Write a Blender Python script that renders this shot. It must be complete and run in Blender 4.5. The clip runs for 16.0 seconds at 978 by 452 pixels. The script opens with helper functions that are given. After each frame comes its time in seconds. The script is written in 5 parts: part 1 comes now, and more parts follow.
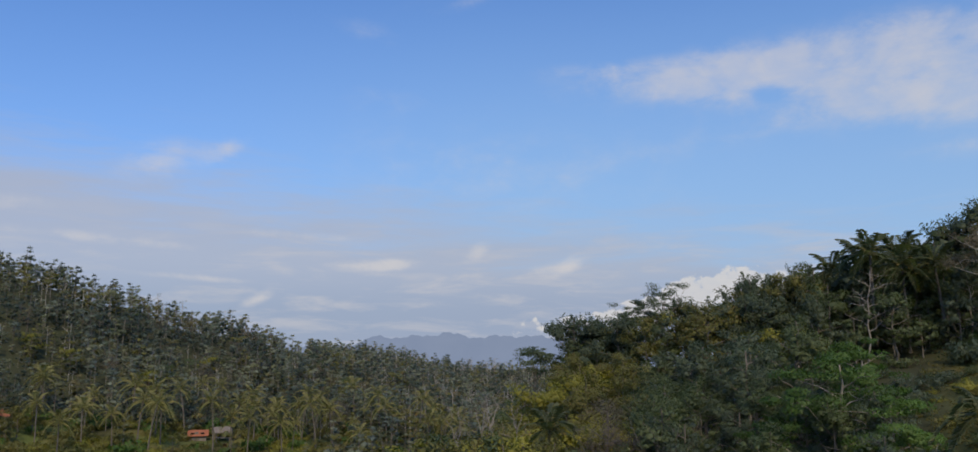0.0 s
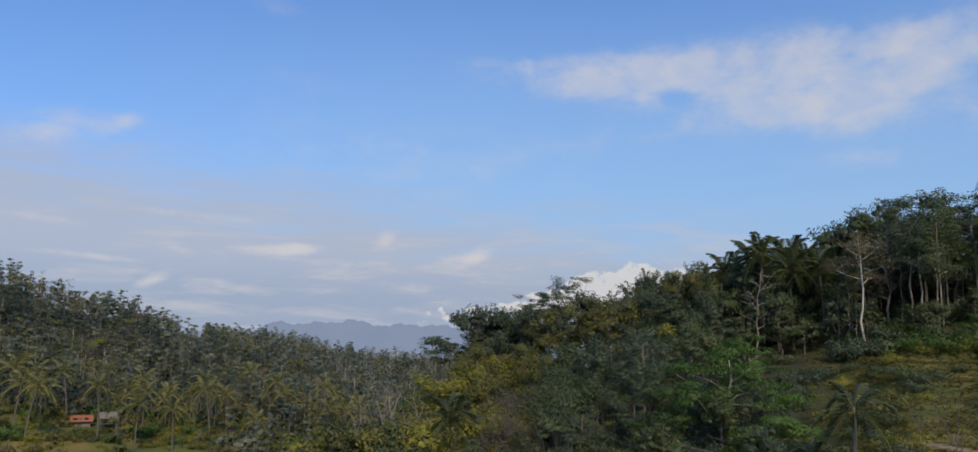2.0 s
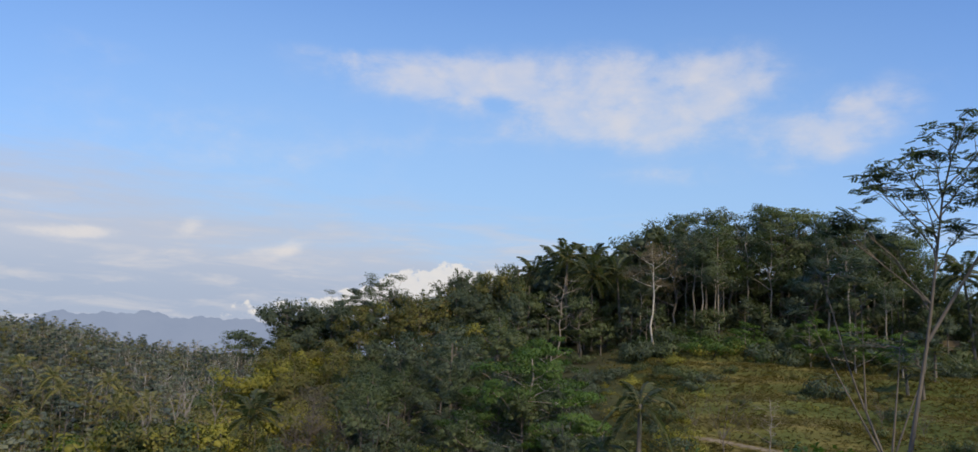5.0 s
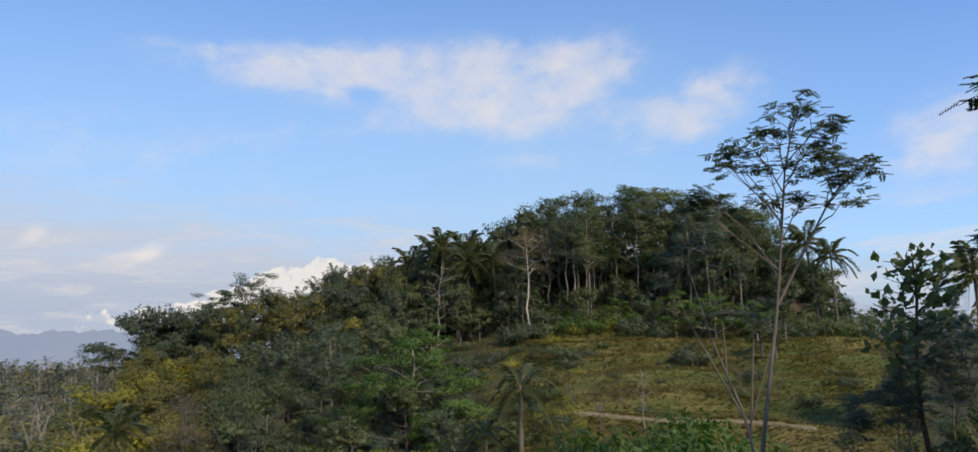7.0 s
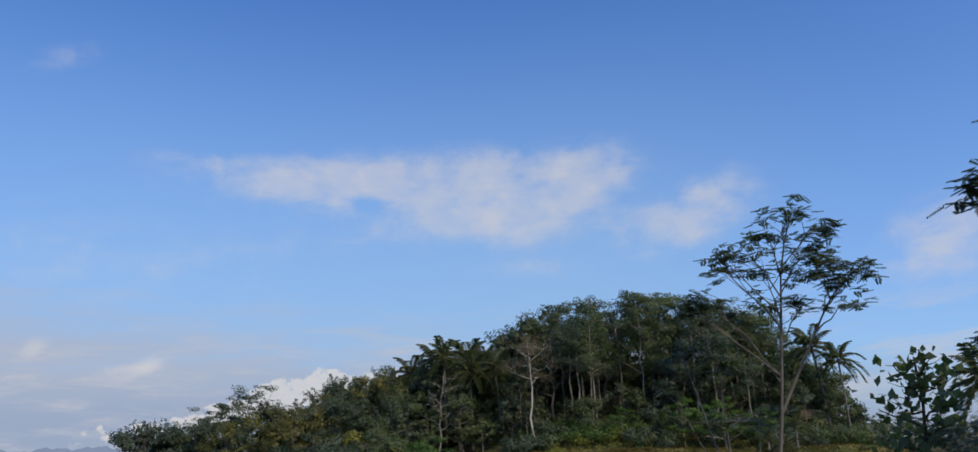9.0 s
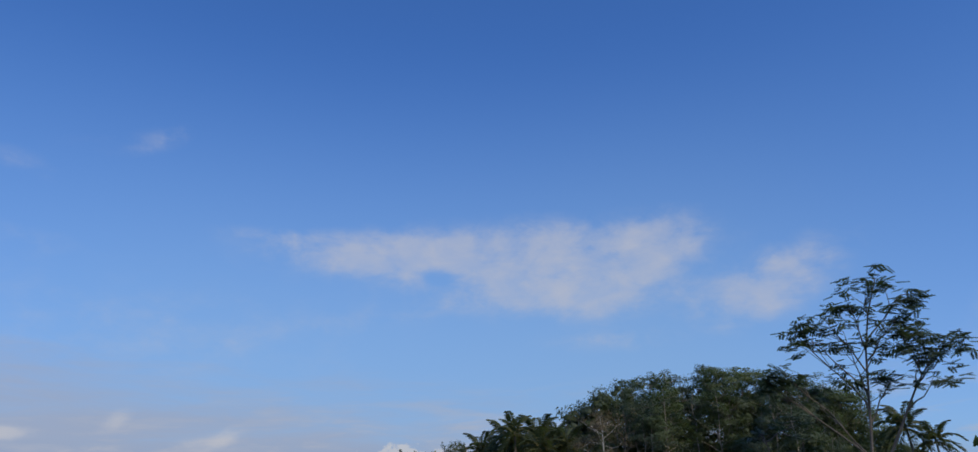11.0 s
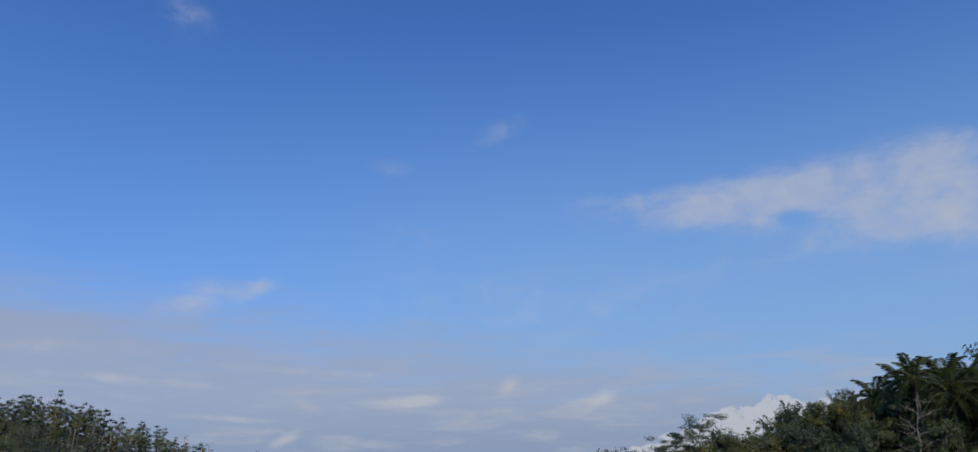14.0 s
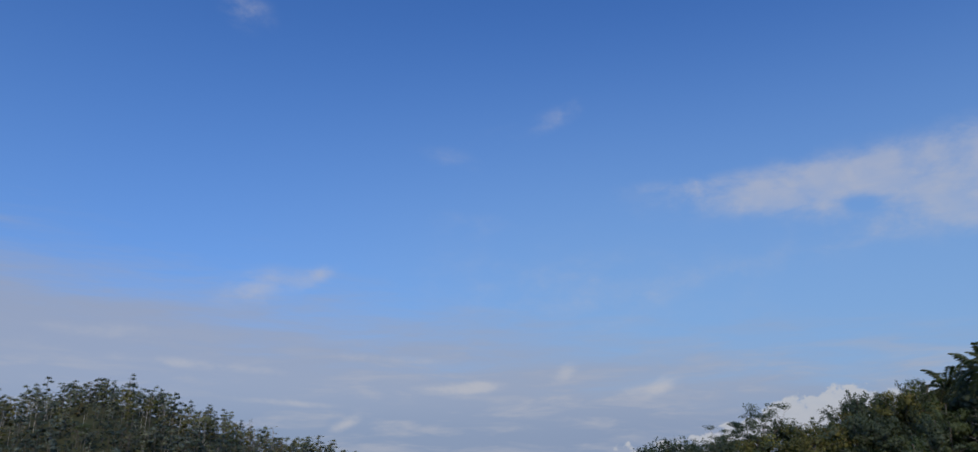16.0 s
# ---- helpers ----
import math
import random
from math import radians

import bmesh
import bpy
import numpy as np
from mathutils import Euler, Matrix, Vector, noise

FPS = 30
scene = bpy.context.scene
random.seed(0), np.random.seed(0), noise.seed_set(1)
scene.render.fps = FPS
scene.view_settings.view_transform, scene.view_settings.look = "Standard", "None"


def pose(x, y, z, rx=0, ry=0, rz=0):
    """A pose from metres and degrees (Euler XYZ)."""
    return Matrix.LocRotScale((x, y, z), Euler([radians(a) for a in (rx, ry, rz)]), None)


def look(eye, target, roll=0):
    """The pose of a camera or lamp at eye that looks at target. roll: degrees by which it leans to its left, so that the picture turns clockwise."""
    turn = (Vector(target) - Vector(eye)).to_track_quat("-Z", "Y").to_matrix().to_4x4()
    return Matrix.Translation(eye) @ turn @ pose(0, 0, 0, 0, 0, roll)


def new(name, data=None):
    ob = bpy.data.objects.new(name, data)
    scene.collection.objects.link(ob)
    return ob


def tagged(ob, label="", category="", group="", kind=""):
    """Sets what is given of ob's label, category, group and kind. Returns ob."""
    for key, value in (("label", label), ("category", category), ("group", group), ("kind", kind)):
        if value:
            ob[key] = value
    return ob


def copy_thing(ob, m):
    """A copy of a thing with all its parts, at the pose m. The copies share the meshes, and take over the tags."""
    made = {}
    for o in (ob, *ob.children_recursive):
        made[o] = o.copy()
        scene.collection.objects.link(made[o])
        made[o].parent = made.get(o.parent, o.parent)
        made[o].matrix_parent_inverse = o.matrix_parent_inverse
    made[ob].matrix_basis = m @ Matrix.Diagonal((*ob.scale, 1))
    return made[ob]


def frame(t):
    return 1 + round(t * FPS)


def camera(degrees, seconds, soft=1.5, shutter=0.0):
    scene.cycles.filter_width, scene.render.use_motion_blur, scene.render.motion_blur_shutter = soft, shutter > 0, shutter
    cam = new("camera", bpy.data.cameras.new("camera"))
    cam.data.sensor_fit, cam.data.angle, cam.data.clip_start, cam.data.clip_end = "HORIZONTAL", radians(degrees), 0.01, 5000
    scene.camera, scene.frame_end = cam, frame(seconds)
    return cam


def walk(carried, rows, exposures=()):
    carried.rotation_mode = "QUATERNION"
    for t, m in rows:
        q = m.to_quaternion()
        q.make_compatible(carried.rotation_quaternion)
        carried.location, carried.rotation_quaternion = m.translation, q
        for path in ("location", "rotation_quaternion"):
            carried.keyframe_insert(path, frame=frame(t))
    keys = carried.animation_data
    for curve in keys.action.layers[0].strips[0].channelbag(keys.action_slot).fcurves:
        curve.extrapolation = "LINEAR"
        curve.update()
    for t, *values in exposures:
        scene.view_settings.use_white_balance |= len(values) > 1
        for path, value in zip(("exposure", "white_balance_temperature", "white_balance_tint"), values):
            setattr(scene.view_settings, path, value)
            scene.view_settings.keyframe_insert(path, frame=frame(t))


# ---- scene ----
# ---- the camera and its walk ----
cam = camera(65.3, 16.0, soft=1.5)
# seconds, metres stepped to the side, yaw, pitch, roll in degrees
PATH = [
    (0.0, 0.0, 0.0, 9.0, 0.0), (0.5, 0.0, -0.66, 8.85, -0.06), (1.0, 0.0, -2.21, 8.54, 0.13), (1.5, 0.0, -4.64, 8.29, 0.65),
    (2.0, 0.0, -6.88, 8.3, 1.32), (2.5, 0.0, -8.93, 8.21, 1.61), (3.0, 0.0, -11.5, 8.02, 2.21), (3.5, 0.0, -14.39, 7.96, 2.46),
    (3.7, 0.0, -15.55, 8.03, 2.85), (5.8, 0.0, -24.4, 8.46, 1.16), (6.0, 0.0, -25.64, 8.32, 0.91), (6.5, 0.0, -27.94, 7.96, 0.12),
    (7.0, 0.0, -30.22, 7.84, -1.66), (7.5, 0.02, -31.97, 8.02, -3.69), (8.0, 0.06, -31.25, 10.9, -3.95), (8.5, 0.12, -30.78, 13.59, -2.85),
    (9.0, 0.2, -30.3, 15.88, -2.45), (9.2, 0.22, -29.92, 16.7, -1.91), (11.3, 0.26, -22.1, 22.05, -0.5), (11.5, 0.26, -19.21, 21.92, -0.17),
    (12.0, 0.26, -15.15, 21.68, -0.06), (12.5, 0.26, -9.57, 20.82, -1.49), (13.0, 0.26, -5.7, 20.09, -1.99), (13.5, 0.26, -1.77, 19.52, -1.53),
    (14.0, 0.26, 2.09, 18.88, -1.04), (14.5, 0.26, 4.92, 18.74, -0.34), (15.0, 0.26, 6.42, 18.39, 0.0), (15.5, 0.26, 6.45, 18.12, 0.05),
    (16.0, 0.26, 6.5, 17.98, -0.05)]
EXPOSE = [(0.0, -0.1, 7150, 10), (2.0, -0.05, 7200, 10), (3.5, 0.05, 7350, 10), (5.8, 0.25, 7700, 10), (7.0, 0.31, 7850, 10), (7.6, 0.3, 7850, 10), (8.2, 0.2, 7450, 10), (9.0, -0.08, 6950, 10), (12.0, -0.36, 6450, 10), (16.0, -0.42, 6500, 10)]
walk(cam, [(t, pose(0.6 * s, -0.8 * s, 0, 90 + p, 0, y) @ pose(0, 0, 0, 0, 0, r)) for t, s, y, p, r in PATH], EXPOSE)

# ---- sky, clouds and sun ----
SUN_AZ, SUN_EL = 174.0, 42.0          # degrees clockwise from +y, and above the horizon


def node(tree, kind):
    return tree.nodes.new(kind)


class Sums:
    """Arithmetic written as shader nodes."""

    def __init__(self, tree):
        self.tree = tree

    def put(self, socket, value):
        if isinstance(value, bpy.types.NodeSocket):
            self.tree.links.new(value, socket)
        else:
            socket.default_value = value

    def math(self, op, a, b=0.0, c=0.0, clamp=False):
        n = node(self.tree, "ShaderNodeMath")
        n.operation, n.use_clamp = op, clamp
        for socket, value in zip(n.inputs, (a, b, c)):
            self.put(socket, value)
        return n.outputs[0]

    def vec(self, x, y, z):
        n = node(self.tree, "ShaderNodeCombineXYZ")
        for socket, value in zip(n.inputs, (x, y, z)):
            self.put(socket, value)
        return n.outputs[0]

    def noise(self, vector, scale, detail=5.0, rough=0.55, warp=0.0):
        n = node(self.tree, "ShaderNodeTexNoise")
        self.put(n.inputs["Vector"], vector)
        n.inputs["Scale"].default_value, n.inputs["Detail"].default_value = scale, detail
        n.inputs["Roughness"].default_value, n.inputs["Distortion"].default_value = rough, warp
        return n.outputs["Fac"]

    def step(self, value, low, high):
        n = node(self.tree, "ShaderNodeMapRange")
        n.interpolation_type = "SMOOTHSTEP"
        self.put(n.inputs["Value"], value)
        n.inputs["From Min"].default_value, n.inputs["From Max"].default_value = low, high
        return n.outputs["Result"]

    def mix(self, fac, a, b, blend="MIX"):
        n = node(self.tree, "ShaderNodeMix")
        n.data_type, n.blend_type = "RGBA", blend
        for socket, value in zip((n.inputs[0], n.inputs[6], n.inputs[7]), (fac, a, b)):
            self.put(socket, value)
        return n.outputs[2]


world = bpy.data.worlds.new("sky")
scene.world = world
world.use_nodes = True
wt = world.node_tree
wt.nodes.clear()
S = Sums(wt)
air = node(wt, "ShaderNodeTexSky")
air.sky_type, air.sun_disc, air.sun_elevation, air.sun_rotation = "NISHITA", False, radians(SUN_EL), radians(SUN_AZ)
air.air_density, air.dust_density, air.ozone_density, air.altitude = 1.0, 0.4, 4.0, 300
way = node(wt, "ShaderNodeTexCoord").outputs["Generated"]
split = node(wt, "ShaderNodeSeparateXYZ")
wt.links.new(way, split.inputs[0])
az = S.math("MULTIPLY", S.math("ARCTAN2", split.outputs[0], split.outputs[1]), 57.2958)
el = S.math("MULTIPLY", S.math("ARCSINE", split.outputs[2]), 57.2958)


def puff(a0, e0, w, h, tilt=0.0, amount=1.0, soft=1.0):
    """How dense one cloud is: a soft oval about a0, e0, w by h degrees across its half axes."""
    c, s = math.cos(radians(tilt)), math.sin(radians(tilt))
    u, v = S.math("SUBTRACT", az, a0), S.math("SUBTRACT", el, e0)
    p = S.math("MULTIPLY_ADD", u, c / w, S.math("MULTIPLY", v, s / w))
    q = S.math("MULTIPLY_ADD", v, c / h, S.math("MULTIPLY", u, -s / h))
    d = S.math("ADD", S.math("MULTIPLY", p, p), S.math("MULTIPLY", q, q))
    return S.math("MULTIPLY", S.math("EXPONENT", S.math("MULTIPLY", d, -soft)), amount)


def total(values):
    out = values[0]
    for v in values[1:]:
        out = S.math("ADD", out, v)
    return out


def capped(values):
    return S.math("MINIMUM", total(values), 0.85)


flat = S.vec(S.math("MULTIPLY", az, 0.045), S.math("MULTIPLY", el, 0.4), 3.1)
fine = S.vec(S.math("MULTIPLY", az, 0.2), S.math("MULTIPLY", el, 0.34), 7.7)
billow = S.noise(fine, 1.6, 8.0, 0.6, 0.2)
fluff = S.noise(fine, 1.5, 4.0, 0.5, 0.4)
curl = S.noise(S.vec(S.math("MULTIPLY", az, 0.55), S.math("MULTIPLY", el, 0.7), 2.2), 1.7, 5.0, 0.55, 0.3)
streak = S.noise(flat, 1.6, 8.0, 0.6, 0.3)
wisp = S.noise(S.vec(S.math("MULTIPLY", az, 0.06), S.math("MULTIPLY", el, 0.36), 1.4), 2.6, 7.0, 0.6, 0.4)
# the long cloud that hangs over the hill, and its smaller neighbours
high = capped([puff(29.5, 18.7, 10, 2.6, 0, 1.0), puff(17, 19.7, 9, 1.3, 3, 0.8), puff(31.5, 16.0, 6.5, 1.7, -4, 0.66), puff(38, 19.8, 3.6, 1.7, 8, 0.6), puff(8.5, 20.3, 4, 0.7, 0, 0.35), puff(17, 18.2, 4.2, 0.9, -6, 0.5),
               puff(46.2, 15.7, 5.4, 2.1, 18, 0.8), puff(62.5, 12.2, 5, 2.4, 20, 0.8), puff(34, 12.6, 4.5, 0.9, 0, 0.36), puff(67, 9.5, 5, 1.6, 10, 0.5)])
hole = puff(20.6, 17.6, 1.5, 0.6, -15, 0.6)
thin = total([puff(-0.6, 26.2, 2.4, 0.9, 25, 0.34), puff(-5, 25.0, 5, 1.0, 12, 0.14), puff(-9.5, 22.9, 3.2, 0.8, -14, 0.26), puff(-27, 32.2, 2.6, 1.4, -15, 0.46), puff(-24, 12.8, 3.4, 1.4, 14, 0.5),
              puff(-19.6, 13.8, 1.5, 0.6, 30, 0.5), puff(-8.4, 18.2, 3.2, 1.0, 0, 0.2), puff(5, 12, 18, 5, 0, 0.16), puff(-4, 14, 14, 4, 0, 0.14), puff(18, 15.0, 12, 1.0, 8, 0.14)])


def ragged(dense, texture, strength, low, high):
    """A cloud's cover: its density broken up by a texture, with clean sky where there is none."""
    body = S.math("MINIMUM", S.math("MULTIPLY", dense, 2.2), 1.0)
    return S.step(S.math("ADD", dense, S.math("MULTIPLY", body, S.math("MULTIPLY_ADD", texture, strength, -0.5 * strength))), low, high)


high_mask = ragged(S.math("SUBTRACT", total([high, thin]), hole), billow, 1.5, 0.08, 1.0)
# the grey-white sheet that lies low, higher over the left hill
rim = S.math("SUBTRACT", S.math("MULTIPLY_ADD", az, -0.11, 9.2), el)
rim = S.math("ADD", rim, S.math("ADD", S.math("MULTIPLY_ADD", streak, 7.0, -3.5), S.math("MULTIPLY_ADD", wisp, 5.0, -2.5)))
sheet_mask = S.step(rim, -3.5, 4.0)
# bright heads and streaks in the sheet
heads = total([puff(-8.3, 6.0, 3.8, 0.5, 2, 0.7), puff(-1.0, 7.0, 1.5, 0.7, 32, 0.55), puff(-17.0, 3.3, 1.5, 0.5, 28, 0.85), puff(6.2, 6.0, 1.6, 0.7, 32, 0.55), puff(3.2, 5.4, 2.6, 0.7, 10, 0.4),
               puff(-21.0, 4.8, 4.5, 0.3, -3, 0.55), puff(-27, 7.2, 8, 0.5, -3, 0.45), puff(-14, 8.0, 7, 0.5, -2, 0.35), puff(-34, 9.2, 5, 0.7, 0, 0.4)])
head_mask = ragged(heads, billow, 1.5, 0.15, 0.95)
streaks = S.math("MULTIPLY", S.step(wisp, 0.44, 0.7), S.step(el, 11.0, 4.0))
under = S.step(el, 2.0, 6.5)
# the heaped cloud that stands behind the wooded ridge
heap = capped([puff(15.0, 3.5, 3.0, 1.3, 10, 1.0), puff(18.6, 4.3, 2.8, 1.2, 5, 1.0), puff(11.2, 2.2, 3.0, 1.1, 16, 0.8), puff(2.6, 1.5, 2.2, 0.6, 25, 0.36), puff(6.6, 1.7, 3, 0.9, 15, 0.52), puff(22.5, 4.2, 2.4, 0.9, 0, 0.7), puff(-1.6, 1.2, 1.6, 0.4, 20, 0.3)])
heap_mask = ragged(heap, curl, 2.6, 0.34, 0.6)
haze = S.math("EXPONENT", S.math("MULTIPLY", S.math("MAXIMUM", el, 0.0), -0.11))
pale = S.step(el, 36.0, 4.0)

colour = S.mix(1.0, air.outputs[0], (0.74, 1.3, 2.05, 1), "MULTIPLY")
side = S.math("MULTIPLY", S.math("MULTIPLY_ADD", S.step(az, 6.0, -36.0), -0.62, 1.0), S.math("MULTIPLY_ADD", S.step(az, 34.0, 64.0), -0.62, 1.0))
colour = S.mix(S.math("MULTIPLY", S.math("MULTIPLY", pale, 0.68), side), colour, (3.0, 5.1, 7.3, 1))
colour = S.mix(S.math("MULTIPLY", haze, 0.7), colour, (3.6, 4.6, 6.8, 1))
colour = S.mix(S.math("MULTIPLY", sheet_mask, 0.85), colour, S.mix(under, (3.2, 3.95, 5.75, 1), (4.15, 4.75, 6.3, 1)))
colour = S.mix(S.math("MULTIPLY", streaks, 0.5), colour, (5.9, 6.1, 6.9, 1))
colour = S.mix(S.math("MULTIPLY", high_mask, S.math("MULTIPLY_ADD", fluff, 0.8, 0.2)), colour, (6.0, 6.25, 7.2, 1))
colour = S.mix(S.math("MULTIPLY", head_mask, 0.62), colour, (6.9, 6.9, 7.3, 1))
colour = S.mix(S.math("MULTIPLY", heap_mask, S.math("MULTIPLY_ADD", curl, 0.5, 0.5)), colour, (6.7, 6.9, 7.4, 1))
back = node(wt, "ShaderNodeBackground")
wt.links.new(colour, back.inputs[0])
back.inputs[1].default_value = 0.1
wt.links.new(back.outputs[0], node(wt, "ShaderNodeOutputWorld").inputs[0])

lamp = bpy.data.lights.new("sun", "SUN")
lamp.energy, lamp.angle, lamp.color = 2.85, radians(5), (1.0, 0.84, 0.6)
sun = new("sun", lamp)
sun.matrix_world = look((math.sin(radians(SUN_AZ)) * 100, math.cos(radians(SUN_AZ)) * 100, 100 * math.tan(radians(SUN_EL))), (0, 0, 0))

# ---- materials ----


def shader(name, rough=0.8, spec=0.3):
    m = bpy.data.materials.new(name)
    m.use_nodes = True
    t = m.node_tree
    p = t.nodes["Principled BSDF"]
    p.inputs["Roughness"].default_value, p.inputs["Specular IOR Level"].default_value = rough, spec
    return m, t, p, Sums(t)


def leaf_material(name, dark, light, dry=None, patch=0.05, through_light=0.4):
    """Leaves: each leaf, each tree and each patch of wood has its own green; some light passes through."""
    m, t, p, s = shader(name, 0.55, 0.35)
    geo, info = node(t, "ShaderNodeNewGeometry"), node(t, "ShaderNodeObjectInfo")
    wide = s.noise(geo.outputs["Position"], patch, 3.0)
    leaf = geo.outputs["Random Per Island"]
    mixv = s.math("ADD", s.math("MULTIPLY", leaf, 0.3), s.math("MULTIPLY_ADD", wide, 1.1, -0.25), clamp=True)
    c = s.mix(mixv, (*dark, 1), (*light, 1))
    tone = node(t, "ShaderNodeAttribute")
    tone.attribute_name = "tone"
    own = tone.outputs["Fac"]
    c = s.mix(s.math("MULTIPLY", s.step(own, 0.35, 0.05), s.math("MULTIPLY", s.step(own, 0.0, 0.001), 0.75)), c, (0.034, 0.06, 0.042, 1))
    c = s.mix(s.math("MULTIPLY", s.step(own, 0.66, 0.8), 0.7), c, (0.21, 0.22, 0.085, 1))
    c = s.mix(s.math("MULTIPLY", s.step(own, 0.88, 0.96), 0.6), c, (0.17, 0.14, 0.085, 1))
    c = s.mix(s.math("MULTIPLY", info.outputs["Random"], 0.45), c, (*(0.6 * v for v in dark), 1))
    if dry:
        c = s.mix(s.step(leaf, 0.86, 0.97), c, (*dry, 1))
    t.links.new(c, p.inputs["Base Color"])
    glow = node(t, "ShaderNodeBsdfTranslucent")
    t.links.new(s.mix(1.0, c, (1.1, 1.2, 0.6, 1), "MULTIPLY"), glow.inputs[0])
    both = node(t, "ShaderNodeMixShader")
    both.inputs[0].default_value = through_light
    t.links.new(p.outputs[0], both.inputs[1])
    t.links.new(glow.outputs[0], both.inputs[2])
    t.links.new(both.outputs[0], t.nodes["Material Output"].inputs[0])
    return m


def rough_material(name, a, b, scale, fine_scale, rough=0.9, bump=0.3, stretch=(1, 1, 1)):
    m, t, p, s = shader(name, rough, 0.2)
    where = node(t, "ShaderNodeTexCoord").outputs["Object"]
    mp = node(t, "ShaderNodeMapping")
    mp.inputs["Scale"].default_value = stretch
    t.links.new(where, mp.inputs[0])
    big, small = s.noise(mp.outputs[0], scale, 4.0), s.noise(mp.outputs[0], fine_scale, 6.0, 0.65)
    f = s.math("ADD", s.math("MULTIPLY_ADD", big, 1.3, -0.4), s.math("MULTIPLY_ADD", small, 0.8, -0.4), clamp=True)
    t.links.new(s.mix(f, (*a, 1), (*b, 1)), p.inputs["Base Color"])
    bn = node(t, "ShaderNodeBump")
    bn.inputs["Strength"].default_value = bump
    t.links.new(small, bn.inputs["Height"])
    t.links.new(bn.outputs[0], p.inputs["Normal"])
    return m


# some of the blue in this dark green is haze mixed into the colour
LEAF_DARK = leaf_material("leaf_dark", (0.066, 0.098, 0.066), (0.14, 0.182, 0.108))
LEAF_MID = leaf_material("leaf_mid", (0.076, 0.112, 0.052), (0.165, 0.205, 0.086))
# part of the sunlight on the slopes is put into these two colours
LEAF_OLIVE = leaf_material("leaf_olive", (0.125, 0.135, 0.042), (0.28, 0.265, 0.08), (0.22, 0.16, 0.07))
LEAF_YELLOW = leaf_material("leaf_yellow", (0.2, 0.215, 0.042), (0.45, 0.41, 0.075))
LEAF_FRESH = leaf_material("leaf_fresh", (0.062, 0.13, 0.028), (0.14, 0.24, 0.05))
# the haze over the far hillside is painted into these paler, bluish greens
LEAF_HAZED_DARK = leaf_material("leaf_hazed_dark", (0.072, 0.108, 0.092), (0.27, 0.32, 0.255))
LEAF_HAZED = leaf_material("leaf_hazed", (0.12, 0.155, 0.112), (0.42, 0.445, 0.31))
LEAF_BROWN = leaf_material("leaf_brown", (0.14, 0.12, 0.08), (0.3, 0.25, 0.165), (0.26, 0.2, 0.12))
TWIG_GREY = leaf_material("fine_twigs", (0.13, 0.115, 0.095), (0.24, 0.21, 0.175))
LEAF_PALM = leaf_material("leaf_palm", (0.066, 0.095, 0.048), (0.18, 0.2, 0.085), (0.26, 0.21, 0.09))
# leaf_palm again, lighter and yellower: sunshine put into the frond colour
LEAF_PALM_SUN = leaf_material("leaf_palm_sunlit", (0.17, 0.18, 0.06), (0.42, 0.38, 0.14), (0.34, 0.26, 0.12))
BARK_PALE = rough_material("bark_pale", (0.2, 0.18, 0.15), (0.52, 0.49, 0.42), 1.2, 6, 0.85, 0.4, (1, 1, 0.4))
BARK_WHITE = rough_material("bark_white", (0.42, 0.4, 0.34), (0.72, 0.69, 0.6), 1.2, 6, 0.85, 0.4, (1, 1, 0.4))
BARK_BROWN = rough_material("bark_brown", (0.05, 0.04, 0.03), (0.17, 0.14, 0.11), 1.2, 7, 0.9, 0.5, (1, 1, 0.4))
BARK_GREY = rough_material("bark_grey", (0.11, 0.1, 0.085), (0.3, 0.27, 0.23), 1.2, 7, 0.9, 0.5, (1, 1, 0.4))
PATH_DIRT = rough_material("path_dirt", (0.17, 0.14, 0.09), (0.34, 0.29, 0.2), 0.5, 4, 0.95, 0.4)
TILE_RED = rough_material("roof_red", (0.28, 0.1, 0.055), (0.4, 0.17, 0.095), 0.8, 6, 0.85, 0.4)
WALL_LIME = rough_material("wall_lime", (0.5, 0.47, 0.42), (0.72, 0.7, 0.66), 0.6, 5, 0.9, 0.1)
WOOD_GREY = rough_material("wood_grey", (0.14, 0.12, 0.1), (0.34, 0.31, 0.27), 1.5, 9, 0.9, 0.3)
THATCH = rough_material("thatch", (0.07, 0.06, 0.04), (0.17, 0.145, 0.1), 1.5, 9, 0.95, 0.5)
DARK_VOID = rough_material("dark_opening", (0.01, 0.01, 0.01), (0.03, 0.028, 0.025), 1, 5)


